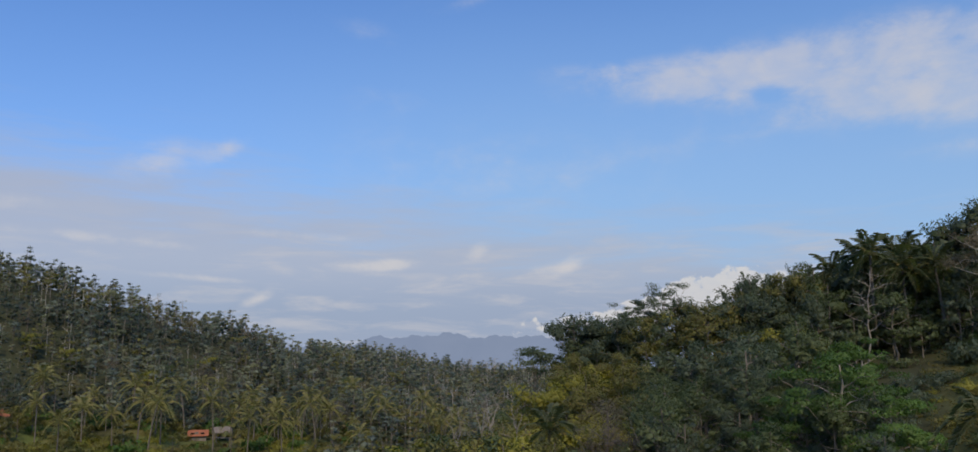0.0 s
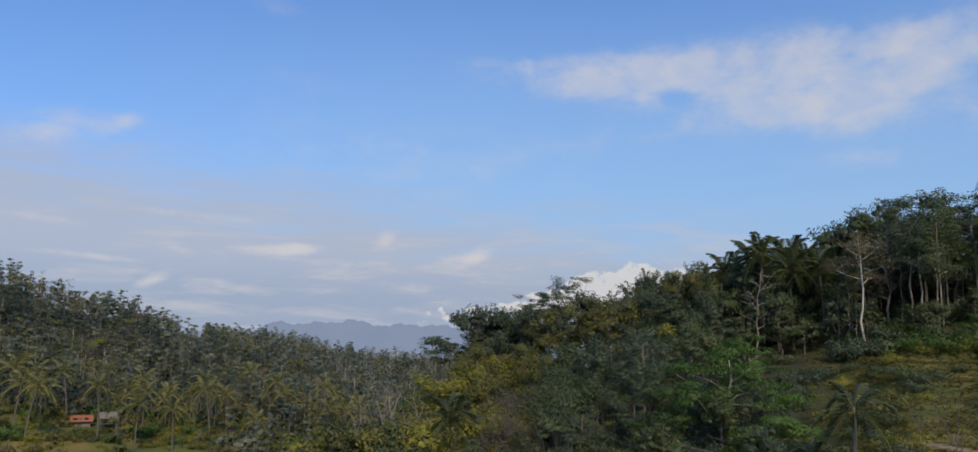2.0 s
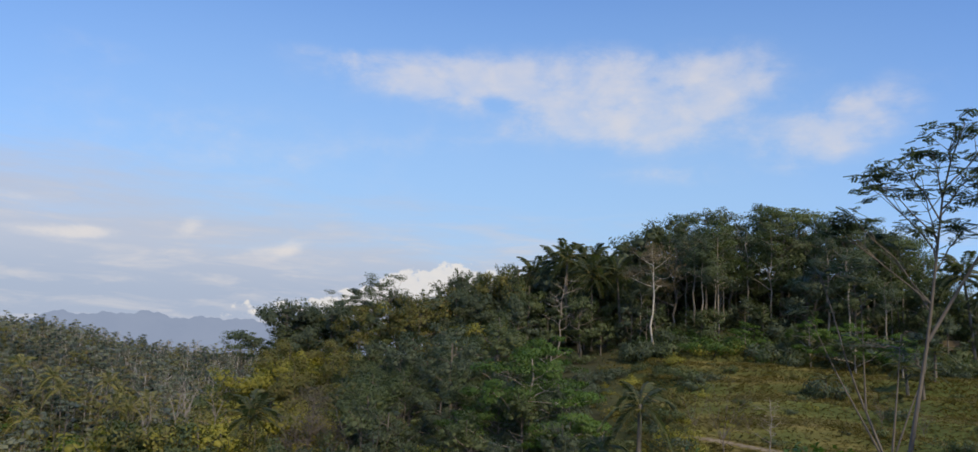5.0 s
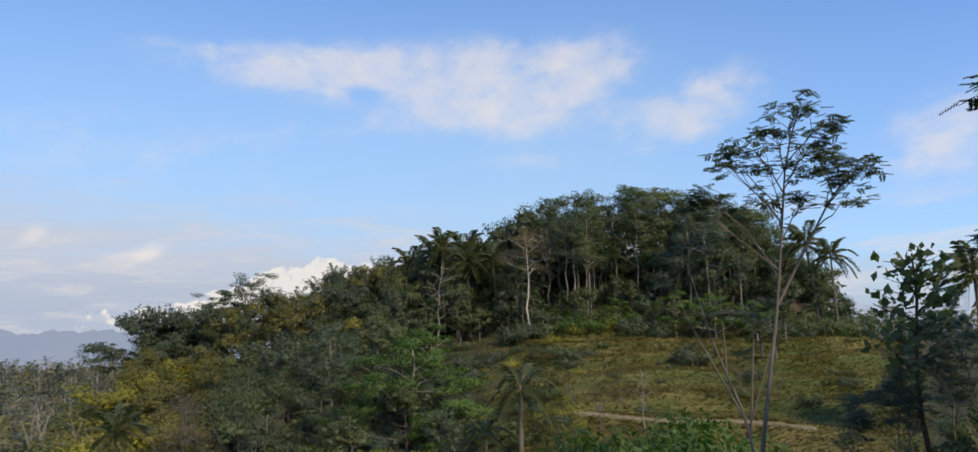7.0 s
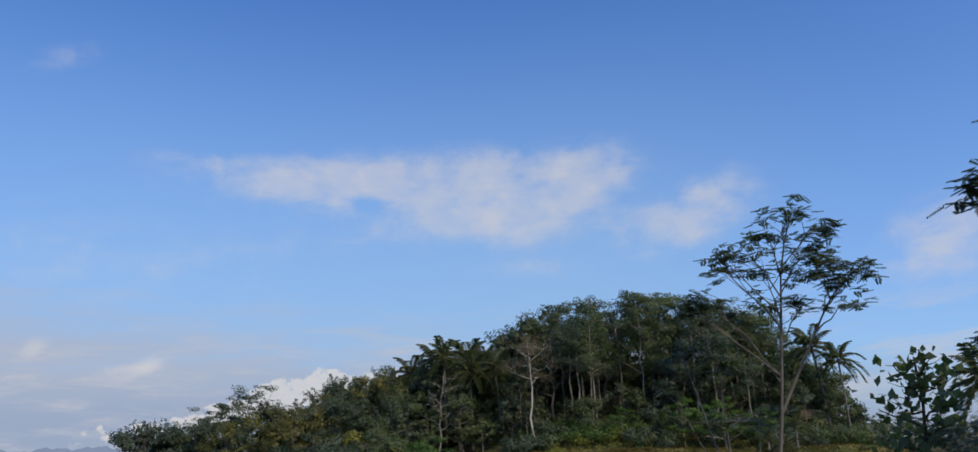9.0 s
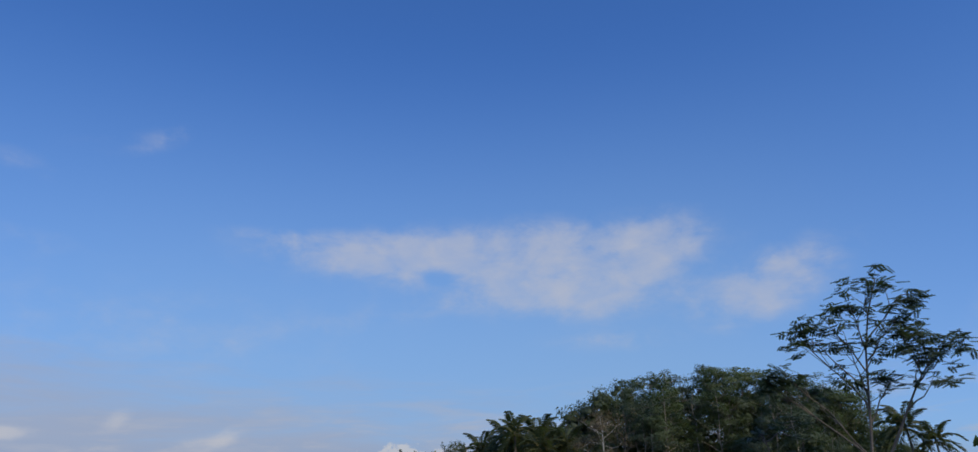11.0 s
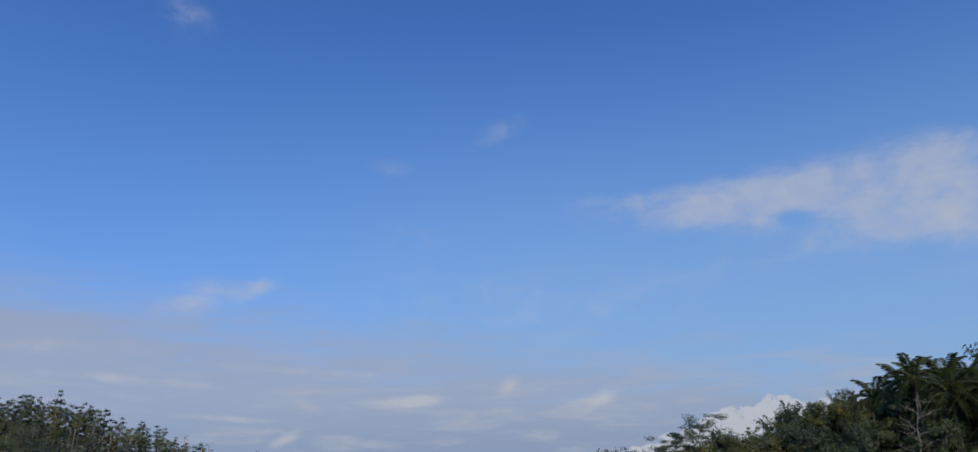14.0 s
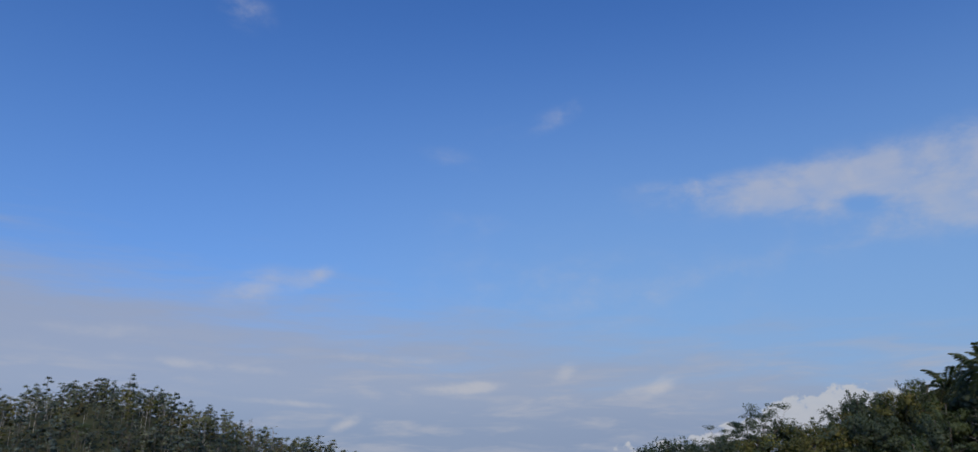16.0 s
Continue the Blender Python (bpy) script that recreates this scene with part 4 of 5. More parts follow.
for k in range(80):
    r2 = rng.uniform(46, 112)
    a2 = rng.uniform(2, 56)
    if 30 < a2 and 44 < r2 < 83:
        if rng.uniform() > 0.12:
            continue
    bushes[rng.integers(3)].plant(a2, r2, rng.uniform(0.5, 1.15), rng.uniform(0, 360))
# bright leafy growth along the foot of the wood
for k in range(90):
    a2 = rng.uniform(31, 55)
    r2 = 84.5 + rng.uniform(-2.5, 3.5)
    (fresh_bush, bushes[1], bushes[0], bushes[1])[k % 4].plant(a2, r2, rng.uniform(0.6, 1.25), rng.uniform(0, 360), group="undergrowth on the hill")
woods_flat[0].plant(12.9, 99, woods_flat[0].to(12.9, 99, 4.6), 30, free=True, label="flat-topped tree standing out of the skyline")
woods_flat[0].plant(10.7, 101, woods_flat[0].to(10.7, 101, 3.5), 130, free=True, label="flat-topped tree standing out of the skyline")
woods_flat[1].plant(3.4, 103, woods_flat[1].to(3.4, 103, 0.0), 200, free=True, label="flat-topped tree at the end of the ridge")



def bamboo_make(seed, label):
    rng = np.random.default_rng(seed)
    culms, tufts, ways = [], [], []
    for k in range(15):
        ang, tall, lean = rng.uniform(0, 6.28), rng.uniform(8, 11), rng.uniform(0.12, 0.36)
        t = np.linspace(0, 1, 10)
        out = tall * lean * t ** 2.4
        start = rng.normal(size=2) * 0.35
        line = np.stack([start[0] + math.cos(ang) * out, start[1] + math.sin(ang) * out, -0.3 + tall * (t - 0.1 * t ** 4)], 1)
        culms.append(tube(line, 0.05, 0.012, 5))
        u = rng.uniform(0.3, 1.0, 150)
        at = np.stack([np.interp(u, t, line[:, q]) for q in range(3)], 1)
        away = rng.normal(size=(150, 3))
        away[:, 2] = -np.abs(away[:, 2]) * 0.5
        tufts.append(at + away * (0.55 * (1.25 - u))[:, None])
        ways.append(away)
    at = np.concatenate(tufts)
    crown = sprays(rng, at, 0.34, 0.3 * np.concatenate(ways) + 0.25 * (at - np.array([0, 0, 5.0])) + np.array([0, 0, 0.4]), 0.3, 0.36)

    def make():
        ob = thing("bamboo_clump", Matrix.Identity(4), label, "bamboo", "bamboo on the ridge")
        for culm in culms:
            part("culm", tri_mesh("culm", *culm, BARK_GREY), ob)
        part("foliage", soft_mesh("foliage", *crown, LEAF_DARK), ob, "dark feathery bamboo leaves")
        return ob
    return Kind(make)


bamboos = [bamboo_make(47, "clump of dark arching bamboo on the ridge"), bamboo_make(48, "tall feathery bamboo clump on the ridge")]
for k, a in enumerate((14.4, 15.5, 16.4, 17.5, 18.5, 19.2, 20.3, 21.5, 22.6, 23.7, 16.9, 19.8, 22.0)):
    r = (104, 100, 106)[k % 3]
    bamboos[k % 2].plant(a, r, bamboos[k % 2].to(a, r, brow(a) + 0.3 + 0.3 * math.sin(k * 2.3)), k * 71, free=True)

for k, (a, top) in enumerate(((18.9, 5.4), (22.3, 5.9), (19.6, 5.0), (21.6, 5.3), (17.7, 4.4), (23.4, 5.9))):
    bamboos[k % 2].plant(a, 97, (0.55, 0.55, bamboos[k % 2].to(a, 97, top)), k * 50 + 20, free=True, label="slim plume of bamboo rising above the ridge")

# ---- near trees ----


def stem_line(zs, xs, n=12, depth=0.06):
    z = np.linspace(zs[0], zs[-1], n)
    return np.stack([np.interp(z, zs, xs), depth * np.sin(z), z], 1)


def feathery_tree(seed, label, stems, boughs, bark):
    """A thin tree that forks low; each bough carries a flat layer of drooping, feathered leaves."""
    rng = np.random.default_rng(seed)
    ob = thing("feathery_tree", Matrix.Identity(4), label, "tree")
    for k, (line, r0, r1) in enumerate(stems):
        part("side_stem" if k else "trunk", tri_mesh("stem", *tube(line, r0, r1, 8), bark), ob)
    ends = []
    # each bough: where it leaves its stem, and the middle and half width of the leafy layer that it carries
    for which, h, cx, cz, half, n in boughs:
        stem = stems[which][0]
        base = np.array([np.interp(h, stem[:, 2], stem[:, k]) for k in range(3)])
        mid = np.array([cx, rng.uniform(-0.5, 0.5), cz - 0.12])
        bough = wander(rng, base, mid, 5, 0.04)
        wood = [tube(bough, 0.026, 0.01, 5)]
        for _ in range(n):
            e = mid + np.array([rng.uniform(-1, 1) * half, rng.uniform(-1, 1) * half * 0.9, rng.uniform(-0.3, 0.28)])
            wood.append(tube(wander(rng, bough[rng.integers(2, 5)], e, 3, 0.03), 0.011, 0.004, 4))
            ends.append(e)
        part("bough", tri_mesh("bough", *joined(wood), bark), ob)
    pieces = []
    for e in ends:
        for _ in range(9):
            ang, long = rng.uniform(0, 6.28), rng.uniform(0.2, 0.38)
            start = e + rng.normal(size=3) * np.array([0.13, 0.13, 0.06])
            d = np.array([math.cos(ang), math.sin(ang), rng.uniform(-0.6, 0.1)])
            side = np.array([-math.sin(ang), math.cos(ang), 0])
            u = np.linspace(0.15, 1, 7)[:, None]
            for sgn in (-1, 1):
                b = start + d * long * u
                tip = b + (side * sgn * 0.85 + d * 0.5 + np.array([0, 0, -0.25])) * 0.12 * (1.15 - 0.5 * u)
                half_way = (b + tip) / 2
                w = d * 0.026
                v = np.stack([b, half_way + w, tip, half_way - w], 1).reshape(-1, 3)
                k = np.arange(7)[:, None] * 4
                pieces.append((v, np.concatenate([k + [[0, 1, 2]], k + [[0, 2, 3]]])))
    part("crown", tri_mesh("crown", *joined(pieces), LEAF_DARK), ob, "feathery dark-green layered foliage")
    return ob


x, y, z = spot(48.9, 24)
feathery = feathery_tree(71, "tall thin tree with forked bare stem and feathery layered crown",
                         [(stem_line([-0.4, 2.8, 7.1, 11.5, 13.0], [-0.15, 0.0, 0.75, 1.3, 1.85], 14), 0.082, 0.016), (stem_line([7.0, 9.4, 10.1, 10.9], [0.74, 2.05, 2.45, 3.1], 9), 0.05, 0.015)],
                         [(0, 11.6, 1.6, 12.95, 0.75, 9), (0, 11.2, 2.4, 12.55, 0.65, 9), (0, 10.9, 1.05, 12.25, 0.75, 9), (0, 10.6, 2.2, 11.9, 0.6, 7), (0, 10.3, 0.35, 11.9, 0.6, 7),
                          (0, 9.8, -0.05, 11.35, 0.65, 8), (0, 9.6, 0.85, 11.1, 0.6, 6), (0, 9.2, 0.95, 10.35, 0.7, 8), (0, 8.9, 1.7, 10.2, 0.5, 6), (0, 10.2, 1.5, 11.2, 0.5, 6),
                          (1, 10.4, 2.7, 11.35, 0.7, 9), (1, 10.3, 3.25, 11.05, 0.6, 8), (1, 9.9, 2.95, 10.6, 0.55, 7), (1, 9.6, 2.5, 10.75, 0.5, 6), (1, 10.1, 2.3, 11.5, 0.5, 6), (1, 9.2, 2.9, 10.0, 0.4, 4),
                          (0, 9.4, -0.55, 11.7, 0.5, 7), (0, 8.0, -1.5, 10.35, 0.4, 8), (0, 8.0, -0.95, 10.45, 0.42, 8), (0, 7.8, -0.4, 10.0, 0.36, 5)], BARK_GREY)
feathery.matrix_world = pose(x, y, -6.5, 0, 0, -48.9)
for a, r, size, turn in ((69.4, 19, 1.1, -66), (66.4, 20.5, 0.8, -62), (56.6, 22, 0.4, -100), (60.6, 23, 0.45, 30), (63.0, 21, 0.5, 150), (58.2, 24, 0.44, 200), (54.4, 21, 0.36, 20)):
    x, y, z = spot(a, r)
    copy_thing(feathery, pose(x, y, -6.5, 0, 0, turn)).scale = (size,) * 3

x, y, z = spot(48.9, 25)
feathery_tree(72, "leaning thin tree with many bare stems and sparse feathery leaves",
              [(stem_line([-0.4, 3.7, 6.1, 7.5, 9.0], [0.2, -0.4, -1.26, -1.6, -2.0]), 0.06, 0.012), (stem_line([3.0, 6.0, 7.2], [-0.3, 0.0, 0.1], 8), 0.042, 0.01), (stem_line([3.6, 6.2, 7.6], [-0.4, -1.7, -2.3], 8), 0.036, 0.008),
               (stem_line([3.2, 5.2, 6.4], [-0.35, 0.3, 0.75], 8), 0.034, 0.008), (stem_line([5.0, 8.2], [-0.85, -0.9], 6), 0.03, 0.006)],
              [(0, 8.6, -2.1, 9.1, 0.6, 5), (0, 8.7, -1.2, 9.15, 0.55, 4), (1, 6.8, -0.7, 7.0, 0.6, 5), (3, 6.2, 0.35, 6.8, 0.5, 4), (1, 7.0, 0.2, 7.4, 0.4, 3), (4, 7.9, -0.9, 8.3, 0.4, 3), (2, 7.3, -2.2, 7.8, 0.45, 3)], BARK_GREY).matrix_world = pose(x, y, -6.5, 0, 0, -48.9)


def big_leaf_tree(seed, height, spread, label, count, low=0.25):
    """A near tree with large single leaves."""
    rng = np.random.default_rng(seed)
    model = tree_model(seed, height=height, spread=spread, bole=low, limbs=13, clumps=0, sub=4, girth=0.011, sides=7, dome=0.8)
    ob = thing("large_leaved_tree", Matrix.Identity(4), label, "tree")
    part("trunk", tri_mesh("trunk", *model[0], BARK_BROWN), ob)
    part("branchwork", tri_mesh("branchwork", *model[1], BARK_BROWN), ob)
    v = model[1][0]
    at = v[rng.integers(0, len(v), count)] + rng.normal(size=(count, 3)) * 0.16
    part("crown", tri_mesh("crown", *leaves(rng, at, 0.24, 0.5, 0.95), LEAF_MID), ob, "large dull green leaves")
    return ob


x, y, z = spot(59.2, 22)
big_leaf_tree(91, 9.3, 1.5, "tall near tree with large dark leaves", 380, 0.62).matrix_world = pose(x, y, z, 0, 0, 40)
near_dark = broad(18, LEAF_MID, "dark leafy tree close by", name="near_tree", height=5.5, spread=2.6, bole=0.15, limbs=12, clumps=46, clump=0.55, per=80, size=0.17, sub=3)
for a, r, s in ((58.0, 23, 0.6), (61.5, 21, 0.72), (64.5, 22, 0.9), (60.5, 26, 0.8), (67, 21, 1.1), (63, 27, 0.95), (56.0, 25, 0.58), (54.6, 21, 0.46), (59.6, 19, 0.6), (55.6, 19, 0.5), (53.2, 24, 0.36)):
    near_dark.plant(a, r, s, a * 33, group="dark trees close by")
palms[1].plant(62.6, 50, 0.78, 40, group="palms close by")
palms[0].plant(66.0, 55, 0.9, 140, group="palms close by")

# ---- the wooded hillside across the valley ----


def far_tree(seed, height, spread, bole, cards, size, flat=False, core=0.0):
    """Trunk and crown of a tree far off; the crown is built of leafy pads at several heights."""
    rng = np.random.default_rng(seed)
    pads = 6
    n = cards // pads
    mid_all = np.array([0, 0, height * (0.8 if flat else 0.5 + 0.4 * bole)])
    pieces = []
    for k in range(pads):
        ang, v = k * 2.4 + rng.uniform(-0.5, 0.5), (k + rng.uniform(0.1, 0.9)) / pads
        out = spread * (0.75 if flat else 0.2 + 0.4 * math.sin(3.0 * (0.15 + 0.85 * v))) * rng.uniform(0.5, 1.0)
        mid = np.array([math.cos(ang) * out, math.sin(ang) * out, height * ((0.82 + 0.15 * v) if flat else bole + (0.95 - bole) * v)])
        half = np.array([1.0, 1.0, 0.3 if flat else 0.66]) * spread * rng.uniform(0.4, 0.58)
        way = unit(rng.normal(size=(n, 3)))
        way[:, 2] = np.abs(way[:, 2]) - 0.35
        at = mid + way * half * rng.uniform(0.6, 1.1, (n, 1))
        pieces.append(sprays(rng, at, size, 0.6 * way + 0.7 * (at - mid_all) / spread, 0.3, 0.6, even=0.55))
        if core:
            v, t = blob(rng, mid - (0, 0, 0.1), half * core, 0.5)
            pieces.append((v, t, unit(0.3 * (v - mid) / spread + 0.7 * (v - mid_all) / spread + 0.35 * rng.normal(size=v.shape))))
    wood = [tube([(0, 0, -0.5), (0.1, 0, height * 0.5), (0.15, 0.1, height * 0.9)], 0.11, 0.05, 3)]
    for k in range(3):
        b = np.array([0.1, 0, height * rng.uniform(0.4, 0.75)])
        wood.append(tube([b, b + np.array([rng.normal() * spread * 0.4, rng.normal() * spread * 0.4, height * 0.22])], 0.06, 0.02, 3))
    w = joined(wood)
    return (*w, np.zeros_like(w[0])), joined_soft(pieces)


def strewn(models, spots, turns, scales, pick, own):
    """Copies of (verts, tris, normals) at many places, as one mesh, with each copy's own tone."""
    vs, ts, ns, tones, n = [], [], [], [], 0
    for k, (v, t, nor) in enumerate(models):
        sel = np.nonzero(pick == k)[0]
        if not len(sel):
            continue
        c, s = np.cos(turns[sel])[:, None], np.sin(turns[sel])[:, None]

        def turned(p):
            return np.stack([p[:, 0] * c - p[:, 1] * s, p[:, 0] * s + p[:, 1] * c, np.broadcast_to(p[:, 2], (len(sel), len(p)))], -1)
        vs.append((turned(v) * scales[sel][:, None, None] + spots[sel][:, None]).reshape(-1, 3))
        ns.append(turned(nor).reshape(-1, 3))
        tones.append(np.repeat(own[sel], len(v)))
        ts.append((t[None] + (np.arange(len(sel)) * len(v))[:, None, None] + n).reshape(-1, 3))
        n += len(sel) * len(v)
    return np.concatenate(vs), np.concatenate(ts), np.concatenate(ns), np.concatenate(tones)


def build_far_woods():
    rng = np.random.default_rng(8)
    cells = []
    for r in np.arange(120, 460, 4.0):
        gap = 4.4 if r < 190 else 3.1 if r < 330 else 4.0
        step = math.degrees(gap / r)
        for a in np.arange(-43 if r < 326 else -13, 9 if r > 145 else 2, step):
            cells.append((a + rng.uniform(-0.45, 0.45) * step, r + rng.uniform(-2.2, 2.2)))
    for r in np.arange(170, 330, 6):
        for a in np.arange(52, 78, math.degrees(6 / r)):
            cells.append((a + rng.uniform(-0.5, 0.5), r + rng.uniform(-3, 3)))
    cells = np.array(cells)
    a, r = cells.T
    keep = (sward_at(a, r) < 0.3) & ~((a > -35) & (a < -12) & (r < 163)) | (rng.uniform(size=len(a)) < 0.03)
    a, r = a[keep], r[keep]
    x, y = r * np.sin(np.radians(a)), r * np.cos(np.radians(a))
    places = np.stack([x, y, land(x, y)], -1)
    n = len(a)
    turns = rng.uniform(0, 6.28, n)
    # groves: neighbours share their kind, age and green
    grove = 0.5 + 0.22 * (np.sin(x * 0.13 + 1.1 + np.sin(y * 0.07)) * np.sin(y * 0.11 + 0.3) + np.sin(x * 0.07 - y * 0.09 + 2.0) + 0.5 * np.sin(x * 0.29 + y * 0.23))
    age = 0.5 + 0.3 * (np.sin(x * 0.17 + 2.2) * np.sin(y * 0.21 + 1.7) + np.sin(x * 0.09 + y * 0.08))
    u = np.clip(grove + rng.normal(size=n) * 0.17, 0, 1)
    low = 1 - smooth(r, 165, 225)
    # dark, mid, olive, brown
    which = np.where(u < 0.44, 0, np.where(u < 0.70, 1, np.where(u < 0.86, 2, 3)))
    which = np.where(rng.uniform(size=n) < 0.55 * low, 2, which)
    which = np.where((a > -9) & (r > 230) & (rng.uniform(size=n) < 0.2), 3, which)
    scales = rng.uniform(0.42, 1.0, n) * (0.72 + 0.5 * np.clip(age, 0, 1))
    scales = np.minimum(np.where(rng.uniform(size=n) < 0.06, scales * 1.3, scales), 0.98)
    near = r < 270
    own = np.clip(0.9 * grove - 0.05 + rng.normal(size=n) * 0.28, 0.02, 1)
    shapes = [(9.5, 2.9, 0.14, False), (11.5, 2.4, 0.24, False), (8.5, 3.3, 0.1, False), (11.5, 3.0, 0.6, True), (6, 3.0, 0.02, False)]
    for w, (leaf, label) in enumerate(((LEAF_HAZED_DARK, "dense dark-green wood on the far hillside"), (LEAF_HAZED, "mid-green wood on the far hillside"),
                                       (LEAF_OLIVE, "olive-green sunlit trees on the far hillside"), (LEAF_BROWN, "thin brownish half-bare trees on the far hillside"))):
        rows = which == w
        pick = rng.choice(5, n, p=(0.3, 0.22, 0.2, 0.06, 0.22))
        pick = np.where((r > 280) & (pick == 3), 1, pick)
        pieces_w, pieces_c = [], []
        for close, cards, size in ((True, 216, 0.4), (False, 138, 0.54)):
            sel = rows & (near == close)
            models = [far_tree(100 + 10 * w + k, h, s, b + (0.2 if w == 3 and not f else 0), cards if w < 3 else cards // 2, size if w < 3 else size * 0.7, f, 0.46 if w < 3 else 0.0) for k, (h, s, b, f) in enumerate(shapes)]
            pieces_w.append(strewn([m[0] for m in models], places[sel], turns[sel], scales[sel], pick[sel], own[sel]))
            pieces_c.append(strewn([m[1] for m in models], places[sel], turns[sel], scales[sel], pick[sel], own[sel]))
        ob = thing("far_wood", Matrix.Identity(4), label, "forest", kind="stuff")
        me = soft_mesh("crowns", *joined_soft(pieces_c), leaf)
        me.attributes.new("tone", "FLOAT", "POINT").data.foreach_set("value", np.concatenate([p[3] for p in pieces_c]).astype(np.float32))
        tagged(part("crowns", me, ob), kind="stuff")
        tagged(part("trunks", tri_mesh("trunks", *joined([p[:2] for p in pieces_w]), BARK_WHITE if w == 3 else BARK_PALE if w == 1 else BARK_GREY), ob), kind="stuff")


build_far_woods()

# palms and houses on the valley side
rng = np.random.default_rng(9)
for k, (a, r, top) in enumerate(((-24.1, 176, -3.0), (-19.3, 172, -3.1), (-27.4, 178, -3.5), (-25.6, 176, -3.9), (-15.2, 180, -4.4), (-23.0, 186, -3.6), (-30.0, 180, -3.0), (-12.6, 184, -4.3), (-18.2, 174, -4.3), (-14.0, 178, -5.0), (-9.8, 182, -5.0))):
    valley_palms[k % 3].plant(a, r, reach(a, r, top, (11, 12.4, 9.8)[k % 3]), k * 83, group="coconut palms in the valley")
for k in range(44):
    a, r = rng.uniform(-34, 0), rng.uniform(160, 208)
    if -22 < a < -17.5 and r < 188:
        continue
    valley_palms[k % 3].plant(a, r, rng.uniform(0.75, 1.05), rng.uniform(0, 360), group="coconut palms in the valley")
banana = bush_model(46, 2.2, LEAF_FRESH, "broad-leaved green plants by the fields", "banana_clump", 0.8, 8, True)
for k in range(260):
    a, r = rng.uniform(-34, -5), rng.uniform(168, 200)
    if -22.6 < a < -17.6 and 168 < r < 186 and k % 3:
        continue
    (banana, yellow_bush, valley_shrub, valley_shrub, yellow_bush, valley_shrub, valley_shrub, bushes[2], yellow_bush)[k % 9].plant(a, r, rng.uniform(0.6, 1.5), rng.uniform(0, 360), group="plants on the valley floor")


for a, r, s in ((-31.0, 184, 0.7), (-32.2, 185, 0.75), (-31.6, 180, 0.6), (-33, 182, 0.8), (-30.2, 186, 0.7)):
    woods_olive[0].plant(a, r, s, a * 50, group="trees round the white house")
for a in (-22.0, -20.6, -19.6, -18.4):
    bushes[2 if a < -20 else 1].plant(a, 171.5, 1.0, a * 40, group="plants on the valley floor")


for k in range(80):
    a, r = rng.uniform(-34, -9), rng.uniform(159, 173)
    (yellow_bush, valley_shrub, valley_shrub, yellow_bush)[k % 4].plant(a, r, rng.uniform(0.5, 0.95), rng.uniform(0, 360), group="plants on the valley floor")
# single trees that stand out of the far wood
for k in range(64):
    a, r = rng.uniform(-36, 1), rng.uniform(186, 292)
    kind = (dry_tree, twig_tree, woods_flat[0], dry_tree, white_tree, woods_olive[1], dry_tree, woods_flat[1])[k % 8]
    kind.plant(a, r, rng.uniform(0.7, 1.0) * (0.7 if kind in (white_tree, woods_flat[0], woods_flat[1]) else 0.95), rng.uniform(0, 360), group="trees across the valley")


def box(bm, lo, hi):
    vs = [bm.verts.new((x, y, z)) for x in (lo[0], hi[0]) for y in (lo[1], hi[1]) for z in (lo[2], hi[2])]
    for q in ((0, 1, 3, 2), (4, 6, 7, 5), (0, 4, 5, 1), (2, 3, 7, 6), (0, 2, 6, 4), (1, 5, 7, 3)):
        bm.faces.new([vs[i] for i in q])


def bm_part(name, fill, material, parent, label=""):
    bm = bmesh.new()
    fill(bm)
    bmesh.ops.recalc_face_normals(bm, faces=bm.faces)
    me = bpy.data.meshes.new(name)
    bm.to_mesh(me)
    bm.free()
    me.materials.append(material)
    return part(name, me, parent, label)


def gable(bm, w, d, z0, rise, over, thick):
    """Two sloping roof slabs that meet in a ridge along x."""
    for s in (-1, 1):
        y0, y1 = s * (d / 2 + over), 0
        low = z0 - rise * over / (d / 2)
        ring = [(y0, low), (y1, z0 + rise), (y1, z0 + rise + thick), (y0, low + thick)]
        a = [bm.verts.new((-w / 2 - over, p, q)) for p, q in ring]
        b = [bm.verts.new((w / 2 + over, p, q)) for p, q in ring]
        bm.faces.new(a), bm.faces.new(b[::-1])
        for k in range(4):
            bm.faces.new((a[k], b[k], b[(k + 1) % 4], a[(k + 1) % 4]))


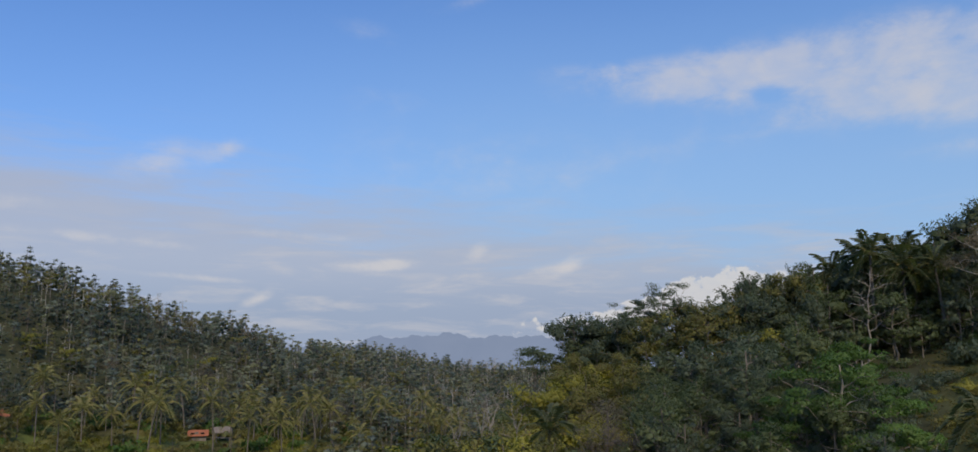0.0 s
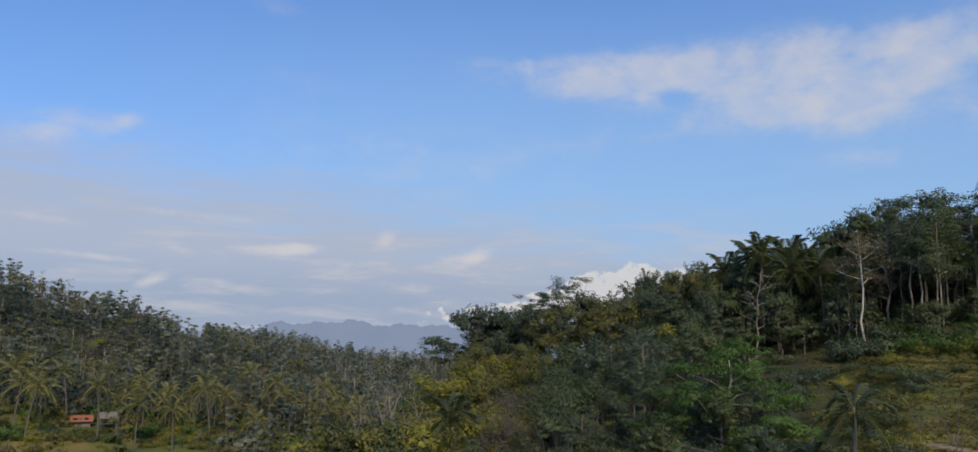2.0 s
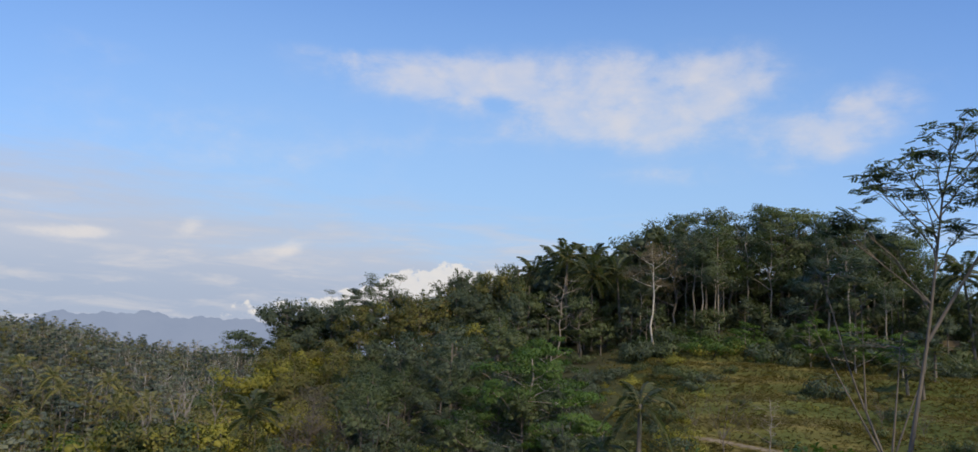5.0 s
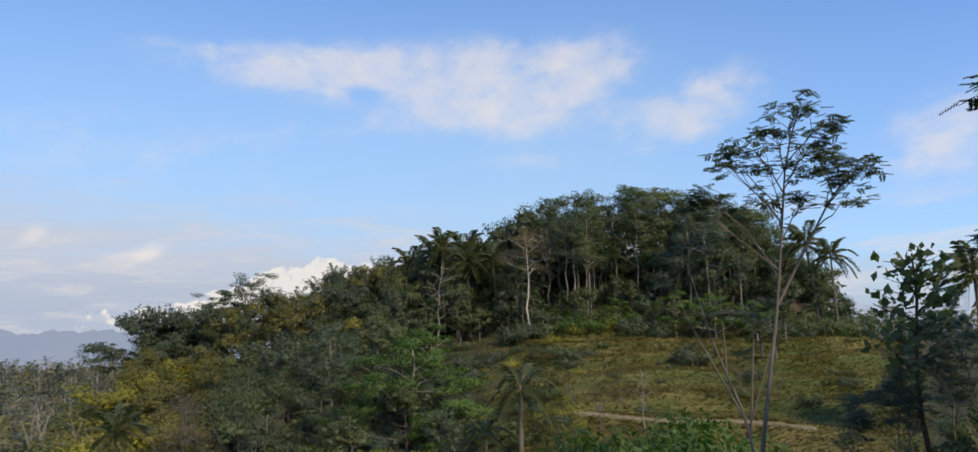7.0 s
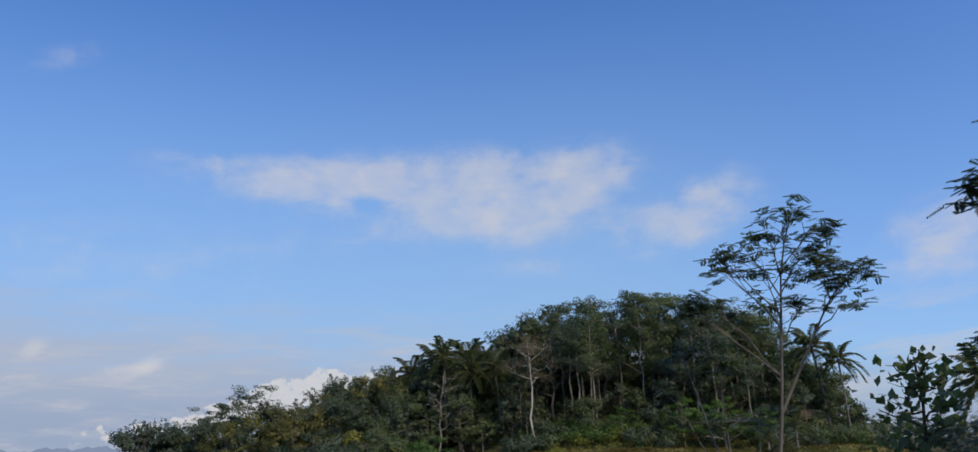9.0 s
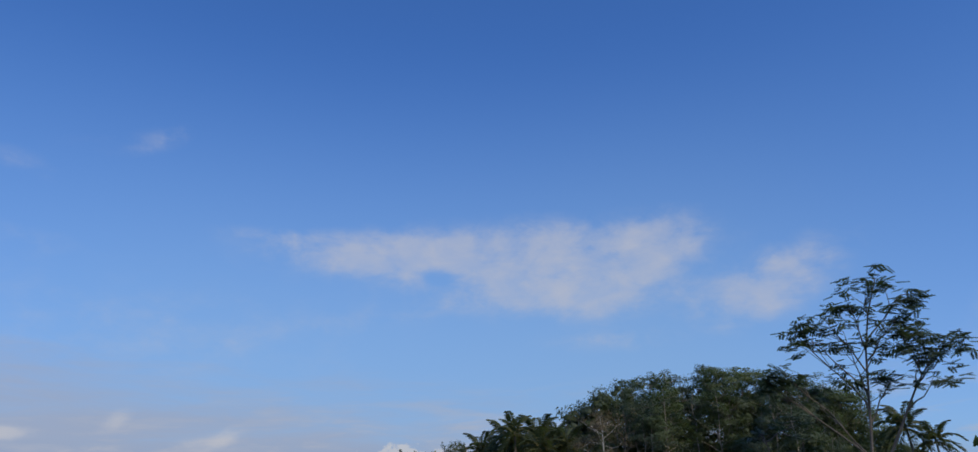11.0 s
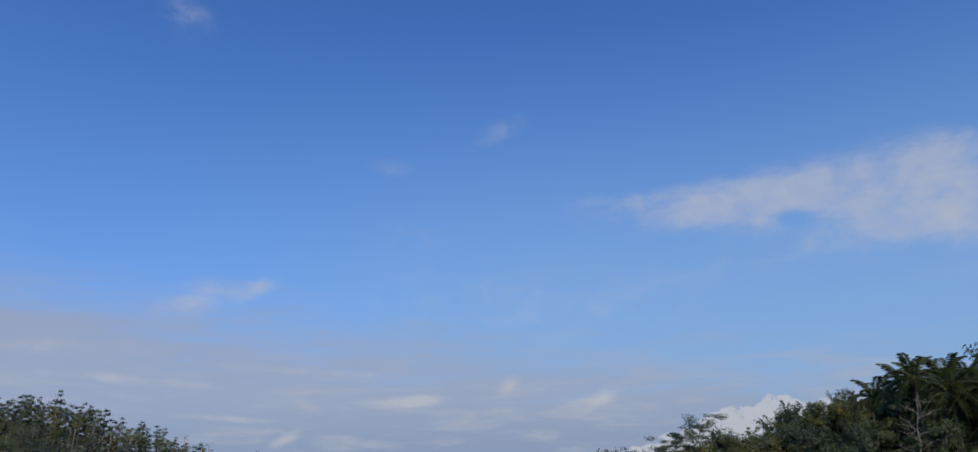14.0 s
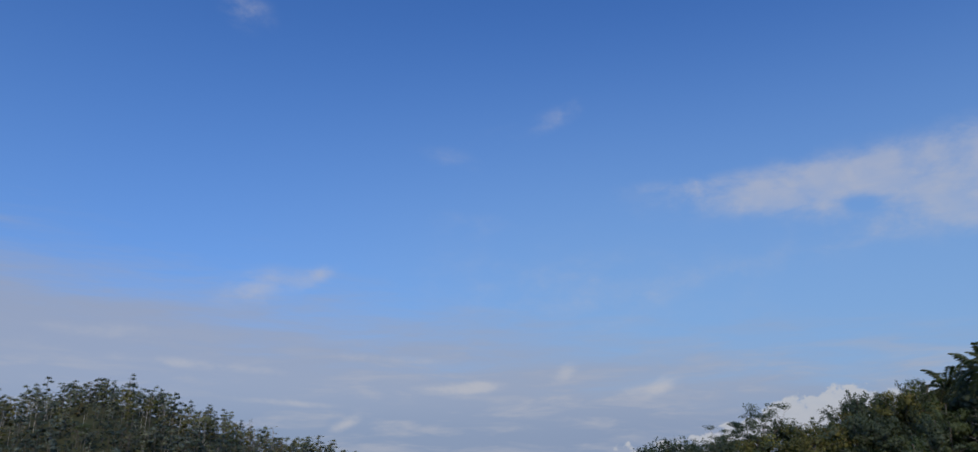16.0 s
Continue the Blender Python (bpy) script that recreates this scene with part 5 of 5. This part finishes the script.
def house(a, r, w, d, h, rise, wall_material, roof_material, label, turn=0.0, posts=False, name="house"):
    x, y, z = spot(a, r)
    ob = thing(name, pose(x, y, z - 0.2, 0, 0, -a + turn), label, "house" if name == "house" else "hut")
    if posts:
        for sx in (-1, 1):
            for sy in (-1, 1):
                bm_part("post", lambda bm: box(bm, (sx * w / 2 - 0.08, sy * d / 2 - 0.08, 0), (sx * w / 2 + 0.08, sy * d / 2 + 0.08, h + 0.2)), wall_material, ob)
        bm_part("deck", lambda bm: box(bm, (-w / 2 + 0.1, -d / 2 + 0.1, 0.9), (w / 2 - 0.1, d / 2 - 0.1, 1.05)), wall_material, ob)
    else:
        bm_part("wall", lambda bm: box(bm, (-w / 2, -d / 2, 0), (w / 2, d / 2, h + 0.2)), wall_material, ob)
        bm_part("door", lambda bm: box(bm, (-w * 0.1 - 0.4, -d / 2 - 0.05, 0.2), (-w * 0.1 + 0.4, -d / 2 - 0.004, 2.1)), WOOD_GREY, ob)
        for k in (-0.34, 0.26):
            win = bm_part("window", lambda bm: box(bm, (w * k - 0.4, -d / 2 - 0.05, 1.1), (w * k + 0.4, -d / 2 - 0.004, 1.95)), DARK_VOID, ob)
            bm_part("sill", lambda bm: box(bm, (w * k - 0.5, -d / 2 - 0.14, 1.02), (w * k + 0.5, -d / 2 - 0.004, 1.09)), WOOD_GREY, win)
    bm_part("roof", lambda bm: gable(bm, w, d, h + 0.2, rise, 0.5, 0.12), roof_material, ob)
    return ob


house(-20.3, 186, 3.4, 2.6, 1.3, 0.8, WOOD_GREY, TILE_RED, "low house with red tiled roof beside the fields")
house(-18.75, 185, 2.8, 2.4, 2.2, 0.8, WOOD_GREY, WOOD_GREY, "small grey wooden hut by the fields", 10, True, "hut")
house(-32.4, 190, 4.2, 3.6, 2.2, 1.2, WALL_LIME, TILE_RED, "white house with red tiled roof among palms", 25)
house(51.6, 87.5, 1.5, 1.4, 1.5, 0.5, WOOD_GREY, THATCH, "open thatched shelter on posts at the wood's edge", 5, True, "shelter")


def build_grass():
    """Tufts on the open terraces."""
    rng = np.random.default_rng(10)
    n = 42000
    a, r = rng.uniform(29, 60, n), np.sqrt(rng.uniform(40 ** 2, 88 ** 2, n))
    keep = rng.uniform(size=n) < sward_at(a, r)
    track = np.abs(r - track_at(a)) < 0.6
    keep &= ~(track & (a > 33.5) & (a < 52.5))
    a, r = a[keep], r[keep]
    x, y = r * np.sin(np.radians(a)), r * np.cos(np.radians(a))
    p = np.stack([x, y, land(x, y)], -1)
    m = len(p)
    h = rng.uniform(0.06, 0.2, (m, 1)) * (0.6 + 0.8 * (np.sin(x * 0.6) * np.sin(y * 0.5) > 0.2))[:, None]
    pieces = []
    for k in range(3):
        d = rng.normal(size=(m, 3)) * np.array([2.0, 2.0, 0.0])
        d[:, 2] = 1
        w = rng.normal(size=(m, 3)) * np.array([1, 1, 0])
        w *= 0.06 / (np.linalg.norm(w, axis=1)[:, None] + 1e-6)
        v = np.stack([p - w, p + w, p + d * h], 1).reshape(-1, 3)
        pieces.append((v, np.arange(3 * m).reshape(-1, 3)))
    tagged(new("grass", tri_mesh("grass", *joined(pieces), GRASS)), "dry yellow-green grass tufts on the terraces", "grass", kind="stuff")


GRASS = leaf_material("grass_blades", (0.128, 0.12, 0.035), (0.23, 0.185, 0.062), None, 0.12, 0.4)
build_grass()
